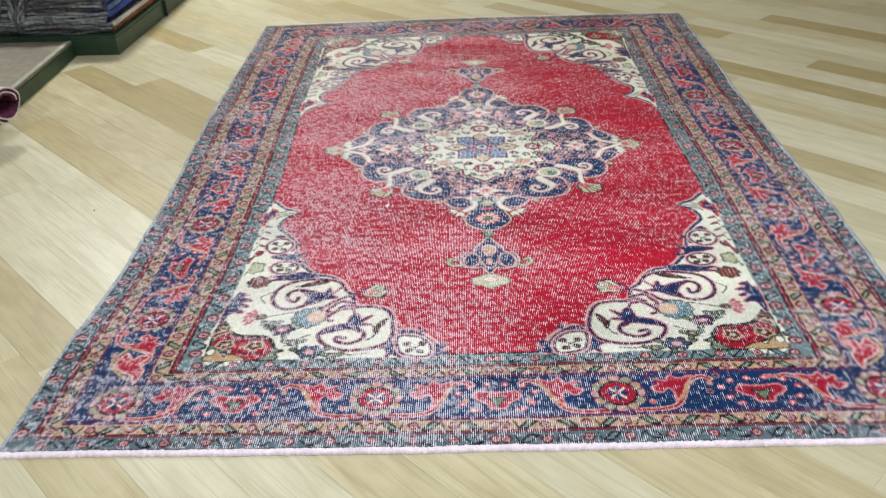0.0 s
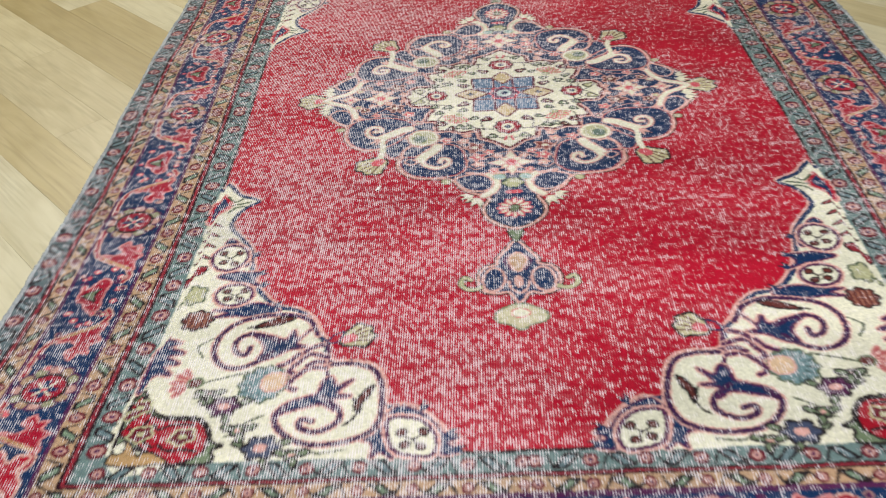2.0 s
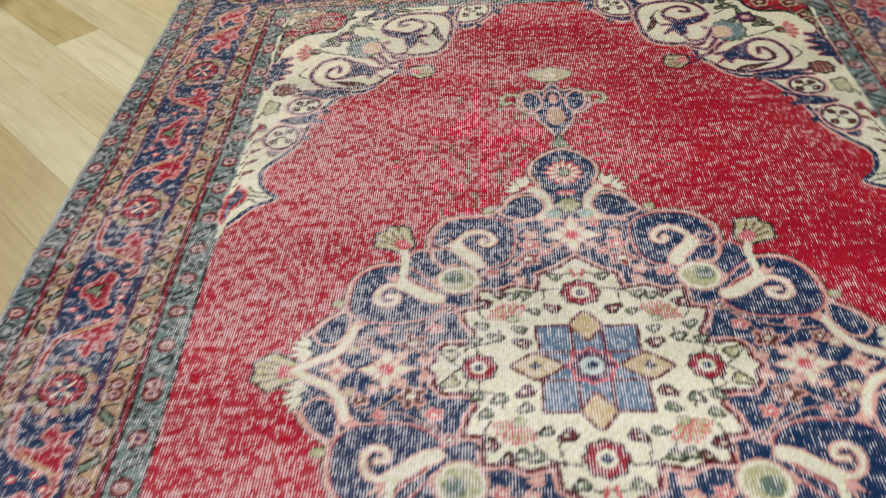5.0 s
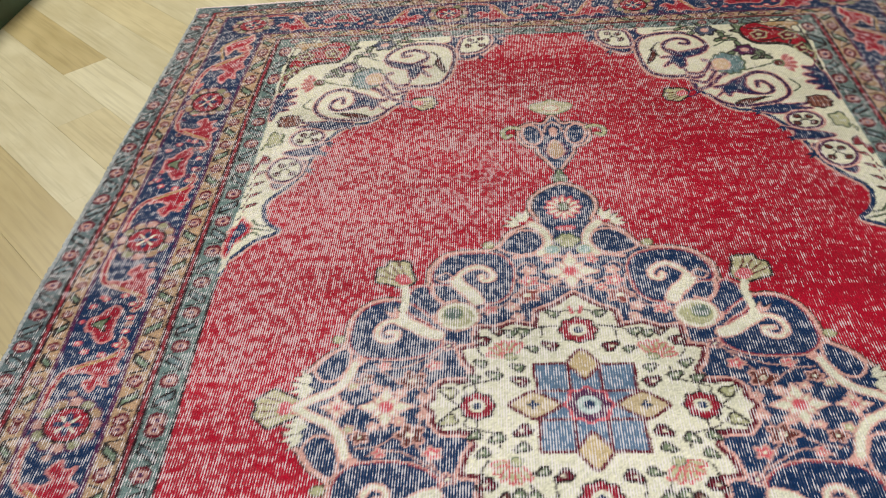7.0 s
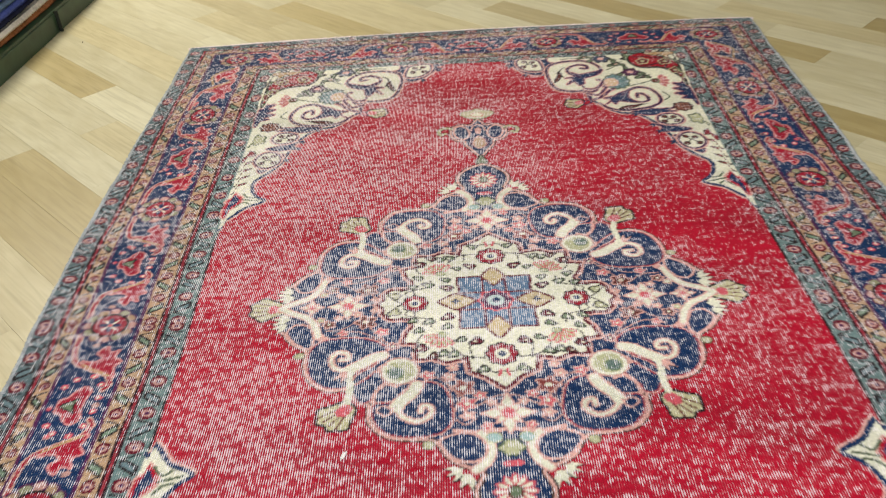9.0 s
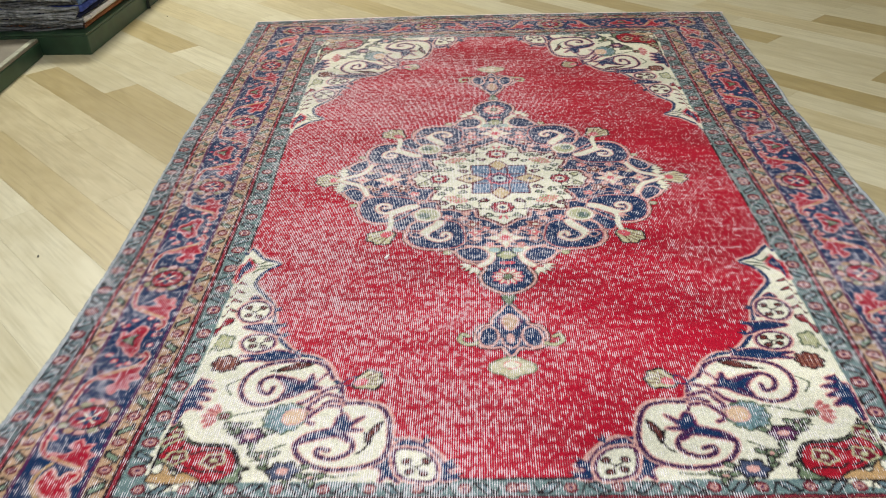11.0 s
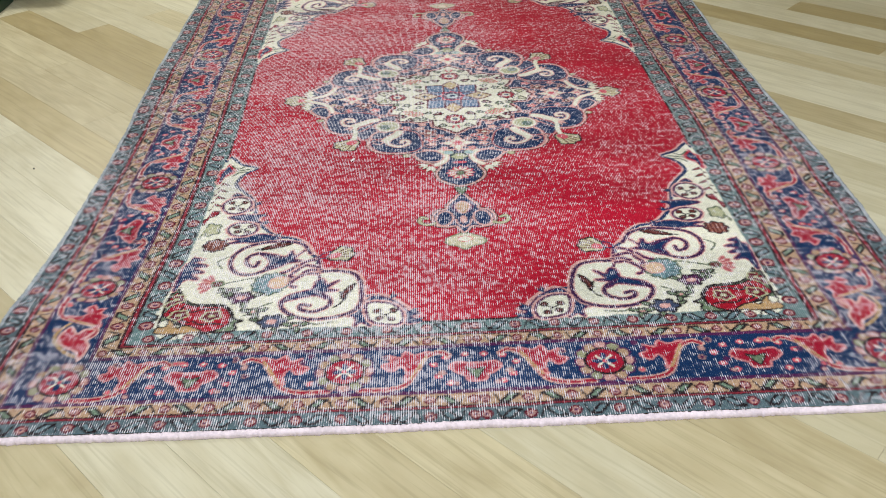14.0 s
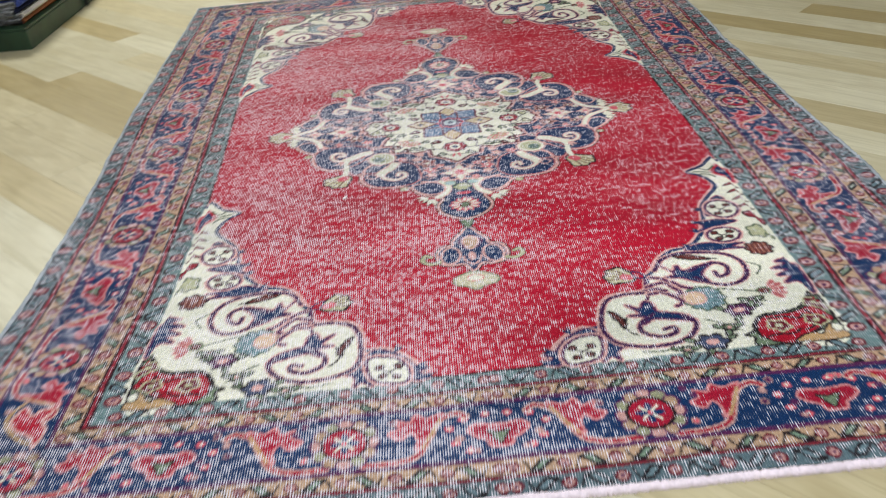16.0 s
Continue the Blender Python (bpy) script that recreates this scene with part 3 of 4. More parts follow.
stroke([(0.468, 0.0), (0.440, 0.020), (0.412, 0.034), (0.392, 0.060), (0.380, 0.098), (0.366, 0.112)], PINK, 0.020)
stroke([(0.468, 0.0), (0.440, 0.020), (0.412, 0.034), (0.392, 0.060), (0.380, 0.098)], CREAM, 0.013)
stroke([(0.012, 0.380), (0.034, 0.384), (0.058, 0.388), (0.100, 0.380)], PINK, 0.010)
stroke([(0.052, 0.390), (0.040, 0.406), (0.037, 0.430), (0.045, 0.456), (0.064, 0.474)], PINK, 0.021)
stroke([(0.052, 0.390), (0.040, 0.406), (0.037, 0.430), (0.045, 0.456), (0.064, 0.474)], CREAM, 0.014)
for drop in tears:
    shape(drop, NAVY, PINK, 0.0055)
for drop in lobes:
    shape(drop, NAVY, lin(150, 60, 70), 0.0035, outer=PINK)
stroke([(0.210, 0.259), (0.231, 0.252), (0.248, 0.271), (0.254, 0.304)], PINK, 0.008)
for head, tail in (([(0.242, 0.168), (0.260, 0.174), (0.282, 0.191), (0.304, 0.206)], [(0.304, 0.206), (0.326, 0.206), (0.342, 0.192), (0.345, 0.167), (0.331, 0.153), (0.313, 0.160), (0.311, 0.175), (0.326, 0.176)]),
                   ([(0.172, 0.258), (0.182, 0.280), (0.200, 0.300), (0.209, 0.317)], [(0.209, 0.317), (0.200, 0.338), (0.178, 0.354), (0.158, 0.352), (0.143, 0.336), (0.145, 0.319), (0.159, 0.314), (0.163, 0.329)])):
    stroke(head, PINK, 0.030)
    stroke(tail, PINK, 0.015)
    stroke(head, CREAM, 0.023)
    stroke(tail, CREAM, 0.0065)
stroke([(0.300, 0.212), (0.304, 0.232), (0.299, 0.262), (0.304, 0.300)], CREAM, 0.014)
sprig(0.310, 0.212, 60, 0.036, PINK, 2)
sprig(0.212, 0.318, 35, 0.034, PINK, 2)
shape([(0.218, 0.323), (0.233, 0.312), (0.245, 0.325), (0.229, 0.338), (0.220, 0.334)], NAVY, PINK, 0.004)
shape(oval(0.206, 0.216, 0.032, 0.032), SAGE, CREAM, 0.007, outer=PINK * 0.8)
shape(oval(0.214, 0.222, 0.015, 0.016), lin(90, 110, 104), OLIVE, 0.004)
stroke([(0.236, 0.196), (0.246, 0.202), (0.250, 0.216)], PINK, 0.006)
# cross flowers
for ca, cb, arm in ((0.0, 0.340, 0.052), (0.322, 0.0, 0.046), (0.402, 0.0, 0.026)):
    for a in range(0, 360, 45):
        r = arm if a % 90 == 0 else arm * 0.66
        c, s_ = math.cos(radians(a)), math.sin(radians(a))
        shape([(ca, cb), (ca + 0.5 * r * c - 0.24 * r * s_, cb + 0.5 * r * s_ + 0.24 * r * c), (ca + r * c, cb + r * s_), (ca + 0.5 * r * c + 0.24 * r * s_, cb + 0.5 * r * s_ - 0.24 * r * c)], CREAM, PINK, 0.004, soft=False)
    shape(oval(ca, cb, arm * 0.26, arm * 0.26), ROSE, PINK, 0.003)
shape(oval(0, 0.425, 0.022, 0.018, lobes=5, deep=0.12), SAGE, OLIVE * 0.7, 0.004)
shape(oval(0.030, 0.400, 0.014, 0.012), lin(150, 176, 176), SAGE, 0.003)
fill(oval(0, 0.462, 0.020, 0.008), ROSE)
# blossom in the tip
for k in range(7):
    a = radians(-90 + 30 * k)
    shape(oval(0.020 * math.cos(a), 0.524 + 0.020 * math.sin(a), 0.017, 0.006, math.degrees(a)), CREAM, ROSE, 0.004)
shape(oval(0, 0.526, 0.012, 0.014), OLIVE, BROWN, 0.004)

# cream rosette in the middle
star = [(0.262, -0.004), (0.244, 0.018), (0.247, 0.034), (0.232, 0.052), (0.187, 0.055), (0.180, 0.080), (0.194, 0.097), (0.203, 0.133), (0.174, 0.136), (0.172, 0.184), (0.140, 0.181), (0.112, 0.196), (0.072, 0.186), (0.066, 0.226), (0.036, 0.242), (0, 0.276),
        (-0.03, 0.25), (-0.03, -0.03), (0.12, -0.03)]
shape(star, CREAM, WINE, 0.008, soft=False, outer=PINK)
for ca, cb, r in ((0, 0.176, 0.032), (0.176, 0.0, 0.028)):
    rosette(ca, cb, r, lin(140, 14, 40), CREAM, NAVY)
for vine in ([(0.034, 0.188), (0.060, 0.184), (0.082, 0.176), (0.100, 0.150), (0.094, 0.128)], [(0.060, 0.190), (0.064, 0.150), (0.050, 0.140)], [(0.190, 0.022), (0.196, 0.040), (0.170, 0.050), (0.148, 0.060), (0.140, 0.086)], [(0.176, 0.030), (0.182, 0.050), (0.210, 0.046)],
             [(0.0, 0.226), (0.020, 0.228), (0.042, 0.216)], [(0.160, 0.150), (0.172, 0.128), (0.160, 0.108)], [(0.204, 0.0), (0.222, 0.016), (0.226, 0.036)]):
    stroke(vine, BLACK, 0.0035)
for ca, cb, r, tint in ((0.118, 0.168, 0.011, OLIVE), (0.106, 0.052, 0.013, WINE), (0.050, 0.136, 0.013, WINE), (0.164, 0.150, 0.013, WINE), (0.040, 0.220, 0.011, OLIVE), (0.222, 0.030, 0.013, SAGE), (0.146, 0.066, 0.011, OLIVE),
                        (0.168, 0.094, 0.010, OLIVE), (0.096, 0.172, 0.011, OLIVE), (0.180, 0.060, 0.010, OLIVE), (0.138, 0.172, 0.010, BROWN), (0.080, 0.128, 0.009, OLIVE), (0.108, 0.084, 0.010, OLIVE)):
    shape(oval(ca, cb, r * 1.15, r * 0.8, 30, lobes=3, deep=0.2), tint, BLACK, 0.004)
    fill(oval(ca + r * 0.2, cb, r * 0.3, r * 0.25), CREAM)
for k in range(6):
    a = radians(5 + 24 * k)
    shape(oval(0.120 + 0.022 * math.cos(a), 0.112 + 0.022 * math.sin(a), 0.016, 0.006, math.degrees(a)), SAGE, ROSE, 0.0035)
shape(oval(0.118, 0.110, 0.010, 0.008), SAGE, OLIVE, 0.003)
stroke([(0.010, 0.238), (0.006, 0.222)], ROSE, 0.006, soft=False)
# blue tiles, petals and core
fill([(-0.01, -0.01), (0.079, -0.01), (0.082, 0.090), (-0.01, 0.092)], SKY, False)
stroke([(0.080, 0.030), (0.082, 0.091), (0.026, 0.092)], WINE, 0.006, soft=False)
for line in ([(0.027, 0.030), (0.026, 0.092)], [(0.027, 0.031), (0.082, 0.031)]):
    stroke(line, WINE, 0.006, soft=False)
shape([(0.044, 0.0), (0.066, 0.018), (0.088, 0.028), (0.108, 0.016), (0.126, 0.0), (0.108, -0.016), (0.088, -0.028), (0.066, -0.018)], lin(190, 172, 138), WINE, 0.006)
shape([(0, 0.056), (0.014, 0.072), (0.026, 0.090), (0.016, 0.110), (0, 0.126), (-0.016, 0.110), (-0.026, 0.090), (-0.014, 0.072)], lin(186, 166, 126), WINE, 0.006)
fill(oval(0.088, 0, 0.008, 0.008, lobes=4, deep=0.4), NAVY)
shape(oval(0, 0, 0.036, 0.036, lobes=8, deep=0.08), PURPLE, ROSE, 0.005)
fill(oval(0, 0, 0.020, 0.020), lin(170, 190, 190))
fill(oval(0, 0, 0.009, 0.009), NAVY)


# border ornaments, in (s along the band, d across it from the outside)
def band_put(side, at):
    lo, hi = (BANDS_B[4], BANDS_B[5]) if side == "end" else (BANDS_A[4], BANDS_A[5])
    return lambda q: [((at + s, lo + (hi - lo) * d) if side == "end" else (lo + (hi - lo) * d, at + s)) for s, d in q]


def flower_and_leaves(side, at, ways=(-1, 1), tall=1.0):
    put = band_put(side, at)
    c = put([(0, 0.5)])[0]
    for w in ways:
        vine = [(0.03 * w, 0.06), (0.08 * w, 0.06), (0.118 * w, 0.16), (0.140 * w, 0.45), (0.160 * w, 0.78), (0.188 * w, 0.90), (0.205 * w, 0.82)]
        stroke(put(vine), lin(200, 160, 148), 0.013)
        stroke(put(vine), lin(146, 22, 46), 0.007)
        head = [(0.168 * w, 0.92), (0.138 * w, 0.86), (0.120 * w, 0.95), (0.108 * w, 0.80), (0.086 * w, 0.86), (0.090 * w, 0.70), (0.072 * w, 0.62), (0.092 * w, 0.48), (0.108 * w, 0.60), (0.120 * w, 0.46), (0.116 * w, 0.26), (0.136 * w, 0.42), (0.152 * w, 0.70)]
        shape(put(head), lin(150, 14, 42), lin(196, 128, 128), 0.005)
        stroke(put([(0.128 * w, 0.30), (0.146 * w, 0.56), (0.162 * w, 0.82)]), TAN, 0.006)
    for k in range(12):
        a = k * math.pi / 6
        shape(oval(c[0] + 0.047 * math.cos(a), c[1] + 0.047 * math.sin(a), 0.012, 0.0135, math.degrees(a)), (PINK * 0.75, SAGE * 0.6, PEACH * 0.85)[k % 3], PURPLE, 0.004)
    shape(oval(c[0], c[1], 0.039, 0.037), lin(146, 18, 44), BLACK, 0.006)
    for a in range(0, 360, 90):
        fill(oval(c[0] + 0.014 * math.cos(radians(a)), c[1] + 0.014 * math.sin(radians(a)), 0.011, 0.006, a), NAVY)
        stroke([c, (c[0] + 0.022 * math.cos(radians(a + 45)), c[1] + 0.022 * math.sin(radians(a + 45)))], CREAM, 0.004, soft=False)
    fill(oval(c[0], c[1], 0.005, 0.005), ROSE)


def bat_flower(side, at):
    lay = band_put(side, at)
    put = lambda q: lay([(0.86 * s, 0.44 + 0.86 * (d - 0.44)) for s, d in q])
    shape(put([(-0.060, 0.52), (-0.046, 0.68), (-0.016, 0.64), (0.016, 0.64), (0.046, 0.68), (0.060, 0.52), (0.040, 0.36), (0.026, 0.30), (0.018, 0.16), (-0.018, 0.16), (-0.026, 0.30), (-0.040, 0.36)]), lin(146, 18, 44), lin(196, 128, 128), 0.005)
    shape(put([(0, 0.22), (0.016, 0.42), (0.022, 0.52), (0, 0.46), (-0.022, 0.52), (-0.016, 0.42)]), OLIVE, BLACK, 0.004)
    for s, d in ((-0.085, 0.30), (0.085, 0.30), (-0.066, 0.82), (0.066, 0.82), (0.022, 0.88), (-0.022, 0.88), (0.095, 0.62), (-0.095, 0.62), (0.06, 0.12), (-0.06, 0.12)):
        c = put([(s, d)])[0]
        fill(oval(c[0], c[1], 0.008, 0.007), ROSE)
        fill(oval(c[0], c[1], 0.003, 0.003), CREAM)


bat_flower("end", 0.0)
bat_flower("end", 0.560)
flower_and_leaves("end", 0.257)
flower_and_leaves("end", 0.815, (-1,))
bat_flower("side", 0.245)
bat_flower("side", 0.735)
flower_and_leaves("side", 0.0)
flower_and_leaves("side", 0.490)
flower_and_leaves("side", 0.985)
shape([(0.848, 1.150), (0.862, 1.185), (0.842, 1.215), (0.812, 1.235), (0.800, 1.262), (0.792, 1.22), (0.806, 1.19), (0.794, 1.165), (0.815, 1.160), (0.830, 1.175)], RED, PINK, 0.006)
stroke([(0.855, 1.135), (0.872, 1.180), (0.845, 1.225), (0.812, 1.250)], TAN, 0.008)


strew = random.Random(9)
for k in range(46):
    at, d = strew.uniform(0.02, 1.16), strew.uniform(0.08, 0.92)
    for side in ("end", "side"):
        if side == "end" and at > 0.74:
            continue
        p, q = band_put(side, at)([(0, d)])[0]
        i, j = int(q / STEP), int(p / STEP)
        if abs(CLOTH[i, j] - NAVY).max() < 0.02:
            shape(oval(p, q, 0.007, 0.006, 40 * k), (ROSE, PURPLE, PINK * 0.7)[k % 3], (PURPLE, PINK * 0.6)[k % 2], 0.0025)


def guard(side, at, lo, hi, leaf_first, ground, limit):
    """One flower and one leaf of a narrow guard stripe."""
    mid, h = (lo + hi) / 2, abs(hi - lo)
    put = (lambda s, d: (at + s, mid + d)) if side == "end" else (lambda s, d: (mid + d, at + s))
    c = put(0, 0)
    fill(oval(c[0], c[1], h * 0.40, h * 0.40), WINE)
    fill(oval(c[0], c[1], h * 0.25, h * 0.22), PINK * 0.75)
    fill(oval(c[0], c[1], h * 0.12, h * 0.10), PURPLE)
    if at + 0.066 > limit:
        return
    k = leaf_first
    a, b2, w = 0.027, 0.066, 0.36 * h
    shape([put(a, -k * w), put(a + 0.018, -k * w * 1.05), put(b2, k * w), put(b2 - 0.018, k * w * 1.05)], lin(112, 132, 112) if ground == 1 else GREY * 1.4, BLACK, 0.0055, soft=False)
    stroke([put(0.018, k * w), put(a, -k * w)], BLACK, 0.004, soft=False)
    stroke([put(b2, k * w), put(b2 + 0.014, -k * w)], BLACK, 0.004, soft=False)


for lo, hi, g, limit in ((1.470, 1.439, 0, 0.985), (1.428, 1.399, 1, 0.925), (1.256, 1.230, 1, 0.765), (1.217, 1.185, 0, 0.705)):
    for k in range(int((limit - 0.01) / 0.083) + 1):
        guard("end", 0.01 + 0.083 * k, lo, hi, 1 if k % 2 else -1, g, limit)
for lo, hi, g, limit in ((1.0, 0.957, 0, 1.440), (0.936, 0.908, 1, 1.400), (0.769, 0.732, 1, 1.235), (0.712, 0.668, 0, 1.185)):
    for k in range(int((limit - 0.01) / 0.088) + 1):
        guard("side", 0.01 + 0.088 * k, lo, hi, 1 if k % 2 else -1, g, limit)


def sample(a, b):
    """The dye at pattern places, blended between neighbouring knots."""
    x, y = np.clip(a / STEP, 0, CA.shape[1] - 1.01), np.clip(b / STEP, 0, CA.shape[0] - 1.01)
    i, j = y.astype(int), x.astype(int)
    fy, fx = (y - i)[..., None], (x - j)[..., None]
    return (CLOTH[i, j] * (1 - fx) + CLOTH[i, j + 1] * fx) * (1 - fy) + (CLOTH[i + 1, j] * (1 - fx) + CLOTH[i + 1, j + 1] * fx) * fy


def wobble(x, y, seed, amp):
    """Smooth unevenness of the hand weaving."""
    rs = np.random.RandomState(seed)
    out = np.zeros(np.broadcast(x, y).shape)
    for f in (1.3, 2.7, 5.1, 9.7, 19.0):
        a, b, c, d = rs.uniform(-1, 1, 4)
        out += np.sin(f * (x * (1 + a) + y * b) * 2 + 6 * c) * np.cos(f * (y * (1 + d) - x * a) * 2 + 6 * d) / f ** 0.8
    return out * amp


FAR_B, FAR_V = (0.0, 0.342, 0.526, 0.590, 0.872, 0.915, 1.171, 1.478), (0.0, 0.325, 0.527, 0.598, 0.930, 0.968, 1.325, 1.660)
HALF_W, END = 1.0, 1.472
KNOT = 0.0029
pa = np.linspace(-HALF_W, HALF_W, int(2 * HALF_W / KNOT))
pb = np.linspace(-END, END, int(2 * END * 1.04 / KNOT))
PA, PB = np.meshgrid(pa, pb)


def lie(pa_, pb_):
    """Where a place of the pattern lies on the floor: the rug is a little longer and wider at its far end."""
    v = np.where(pb_ < 0, pb_ * 0.981, np.interp(pb_, FAR_B, FAR_V))
    stops = (-1.45, -0.8, 0.0, 0.5, 1.0, 1.65)
    wide = np.where(pa_ > 0, np.interp(v, stops, (1.000, 0.995, 1.010, 1.020, 1.032, 1.058)), np.interp(v, stops, (1.000, 0.990, 1.018, 1.035, 1.050, 1.062)))
    u = pa_ * wide + np.interp(v, (-1.4, -1.05, -0.87, -0.5, 0.0, 0.5, 1.6), (0.004, -0.003, 0.003, 0.007, 0.0, -0.010, -0.011))
    edge = np.abs(pa_) ** 6
    v = v + u * np.interp(v, (-1.5, -1.2, -0.5, 0.0, 0.5, 1.6), (0.006, 0.010, 0.005, 0.0, 0.004, 0.012)) - 0.035 * pa_ ** 2 * np.clip((v - 1.3) / 0.35, 0, 1)
    u = u + wobble(v * 1.6, pa_ * 0.2, 3, 0.0050) * edge
    v = v + wobble(pa_ * 1.6, pb_ * 0.2, 5, 0.004) * (np.abs(pb_) / END) ** 8
    z = 0.0075 + wobble(u, v, 8, 0.0009) + 0.0012 * edge * np.sin(9 * v)
    return u, v, z


RU, RV, RZ = lie(PA, PB)
wa, wb = wobble(PA * 1.4, PB * 1.4, 11, 0.0030), wobble(PA * 1.4, PB * 1.4, 12, 0.0035)
jit = np.random.RandomState(4)
keep = 1 - np.clip((np.abs(PA) - 0.93) / 0.06, 0, 1)
# the side borders were begun a little off the middle
slip = 0.034 * np.clip((np.abs(PA) - 0.652) / 0.006, 0, 1) * np.clip((1.16 - np.abs(PB)) / 0.14, 0, 1)
dye = sample(np.abs(PA + wa * keep) + jit.normal(0, 0.0006, PA.shape), np.abs(PB + wb + slip) + jit.normal(0, 0.0006, PA.shape))
dye *= 1 + jit.normal(0, 0.10, PA.shape)[..., None]
dye *= (1 - 0.16 * np.clip(wobble(PA * 3.1, PB * 3.4, 31, 0.8) + 0.1, 0, 1))[..., None] * np.array([1.0, 1.0, 0.97])
# worn more towards one long side and in bands across
inside = 1 - np.clip((np.abs(PA) - 0.60) / 0.12, 0, 1)
# the exp streak left of the middle paints in glare on top of real wear
wear_and_glare = 0.36 + np.where(RU > 0, 0.60, 0.30) * np.clip(-RU, -0.8, 0.6) * inside + 0.03 * np.clip(-RV - 0.5, 0, 1) - 0.12 * (1 - inside) + 0.16 * np.exp(-((RU + 0.14) / 0.26) ** 2) * np.clip((0.7 - RV) / 0.5, 0, 1) + wobble(RU * 0.9, RV * 1.6, 21, 0.17)
wear_and_glare = np.clip(wear_and_glare, 0.0, 0.64 - 0.38 * (1 - inside))
me = grid_mesh("woven_field", np.stack([RU, RV, RZ], -1).reshape(-1, 3), *PA.shape)
col = me.color_attributes.new("dye", "FLOAT_COLOR", "POINT")
col.data.foreach_set("color", np.concatenate([np.clip(dye, 0.003, 0.9), np.ones(PA.shape + (1,))], -1).astype(np.float32).ravel())
att = me.attributes.new("wear_and_glare", "FLOAT", "POINT")
att.data.foreach_set("value", wear_and_glare.astype(np.float32).ravel())
me.materials.append(PILE)
rug = tagged(new("rug"), "worn red wool rug with navy medallion lying on the plank floor", "rug")
pile = new("woven_field", me)
pile.parent = rug


def bead(name, line, half, high, material, label, rough):
    """A rounded, slightly frayed strip along an edge of the rug; line gives places, half its half-width."""
    rs = np.random.RandomState(len(name))
    line = np.array(line)
    tan = np.gradient(line, axis=0)
    nor = np.stack([-tan[:, 1], tan[:, 0]], 1)
    nor /= np.linalg.norm(nor, axis=1)[:, None]
    th = np.linspace(0, math.pi, 9)
    vs = []
    for p, n in zip(line, nor):
        w, h = half * (1 + rs.normal(0, rough)), high * (1 + rs.normal(0, rough))
        for a in th:
            vs.append((p[0] + n[0] * w * math.cos(a), p[1] + n[1] * w * math.cos(a), 0.0006 + h * math.sin(a) ** 0.7))
    m = grid_mesh(name, np.array(vs), len(line), len(th))
    m.materials.append(material)
    ob = new(name, m)
    ob.parent = rug
    return tagged(ob, label)


sweep = np.linspace(-HALF_W - 0.012, HALF_W + 0.012, 700)
lu, lv, _ = lie(sweep, np.full(sweep.shape, -END))
bead("near_binding", np.stack([lu, lv - 0.0058], 1), 0.0082, 0.0078, COTTON, "frayed pinkish-white cotton end binding", 0.11)
lu, lv, _ = lie(sweep, np.full(sweep.shape, END))
bead("far_binding", np.stack([lu, lv + 0.004], 1), 0.006, 0.008, COTTON, "frayed pinkish-white cotton end binding", 0.12)
run = np.linspace(-END, END, 1000)
for sgn in (-1, 1):
    lu, lv, _ = lie(np.full(run.shape, sgn * HALF_W), run)
    bead("selvedge", np.stack([lu + sgn * 0.001, lv], 1), 0.006, 0.0085, SELVEDGE, "grey wool overcast side edge", 0.14)

# ---- display platforms and stock ----
def platform(name, corners, high, top_material, label, lip):
    root = tagged(new(name), label, "platform")
    bm = bmesh.new()
    lo = [bm.verts.new((x, y, 0.0)) for x, y in corners]
    hi = [bm.verts.new((x, y, high - 0.012)) for x, y in corners]
    bm.faces.new(hi)
    bm.faces.new(lo[::-1])
    for i in range(4):
        bm.faces.new((lo[i], lo[(i + 1) % 4], hi[(i + 1) % 4], hi[i]))
    bmesh.ops.bevel(bm, geom=list(bm.edges), offset=0.003, segments=1, affect="EDGES")
    part("body", bm, GREEN, root)
    bm = bmesh.new()
    lo = [bm.verts.new((x, y, high - 0.011)) for x, y in lip]
    hi = [bm.verts.new((x, y, high)) for x, y in lip]
    bm.faces.new(hi)
    bm.faces.new(lo[::-1])
    for i in range(4):
        bm.faces.new((lo[i], lo[(i + 1) % 4], hi[(i + 1) % 4], hi[i]))
    bmesh.ops.bevel(bm, geom=list(bm.edges), offset=0.002, segments=1, affect="EDGES")
    part("top", bm, top_material, root)
    return root


def edge_strip(name, a, b, high, material, root, label):
    """A narrow pale lip along the upper edge of a platform from a to b."""
    bm = bmesh.new()
    d = (Vector(b) - Vector(a)).normalized() * 1.0
    n = Vector((-d.y, d.x)) * 0.022
    pts = [Vector(a), Vector(b), Vector(b) + n, Vector(a) + n]
    lo = [bm.verts.new((q.x, q.y, high)) for q in pts]
    hi = [bm.verts.new((q.x, q.y, high + 0.004)) for q in pts]
    bm.faces.new(hi)
    for i in range(4):
        bm.faces.new((lo[i], lo[(i + 1) % 4], hi[(i + 1) % 4], hi[i]))
    part(name, bm, material, root, label)


tall = platform("display_platform", [(-3.2, 1.222), (-1.706, 1.203), (-1.664, 3.55), (-3.2, 3.55)], 0.092, GREEN, "low dark green wooden display platform on the floor", [(-3.2, 1.224), (-1.708, 1.205), (-1.666, 3.55), (-3.2, 3.55)])
low = platform("low_platform", [(-3.2, -0.89), (-1.804, -0.89), (-1.911, 1.192), (-3.2, 1.212)], 0.076, BOARD, "low green platform with beige top beside the taller platform", [(-3.2, -0.888), (-1.806, -0.888), (-1.913, 1.190), (-3.2, 1.210)])
edge_strip("edge_trim", (-1.807, -0.88), (-1.914, 1.182), 0.0765, SAND, low, "worn pale edge strip")
bm = bmesh.new()
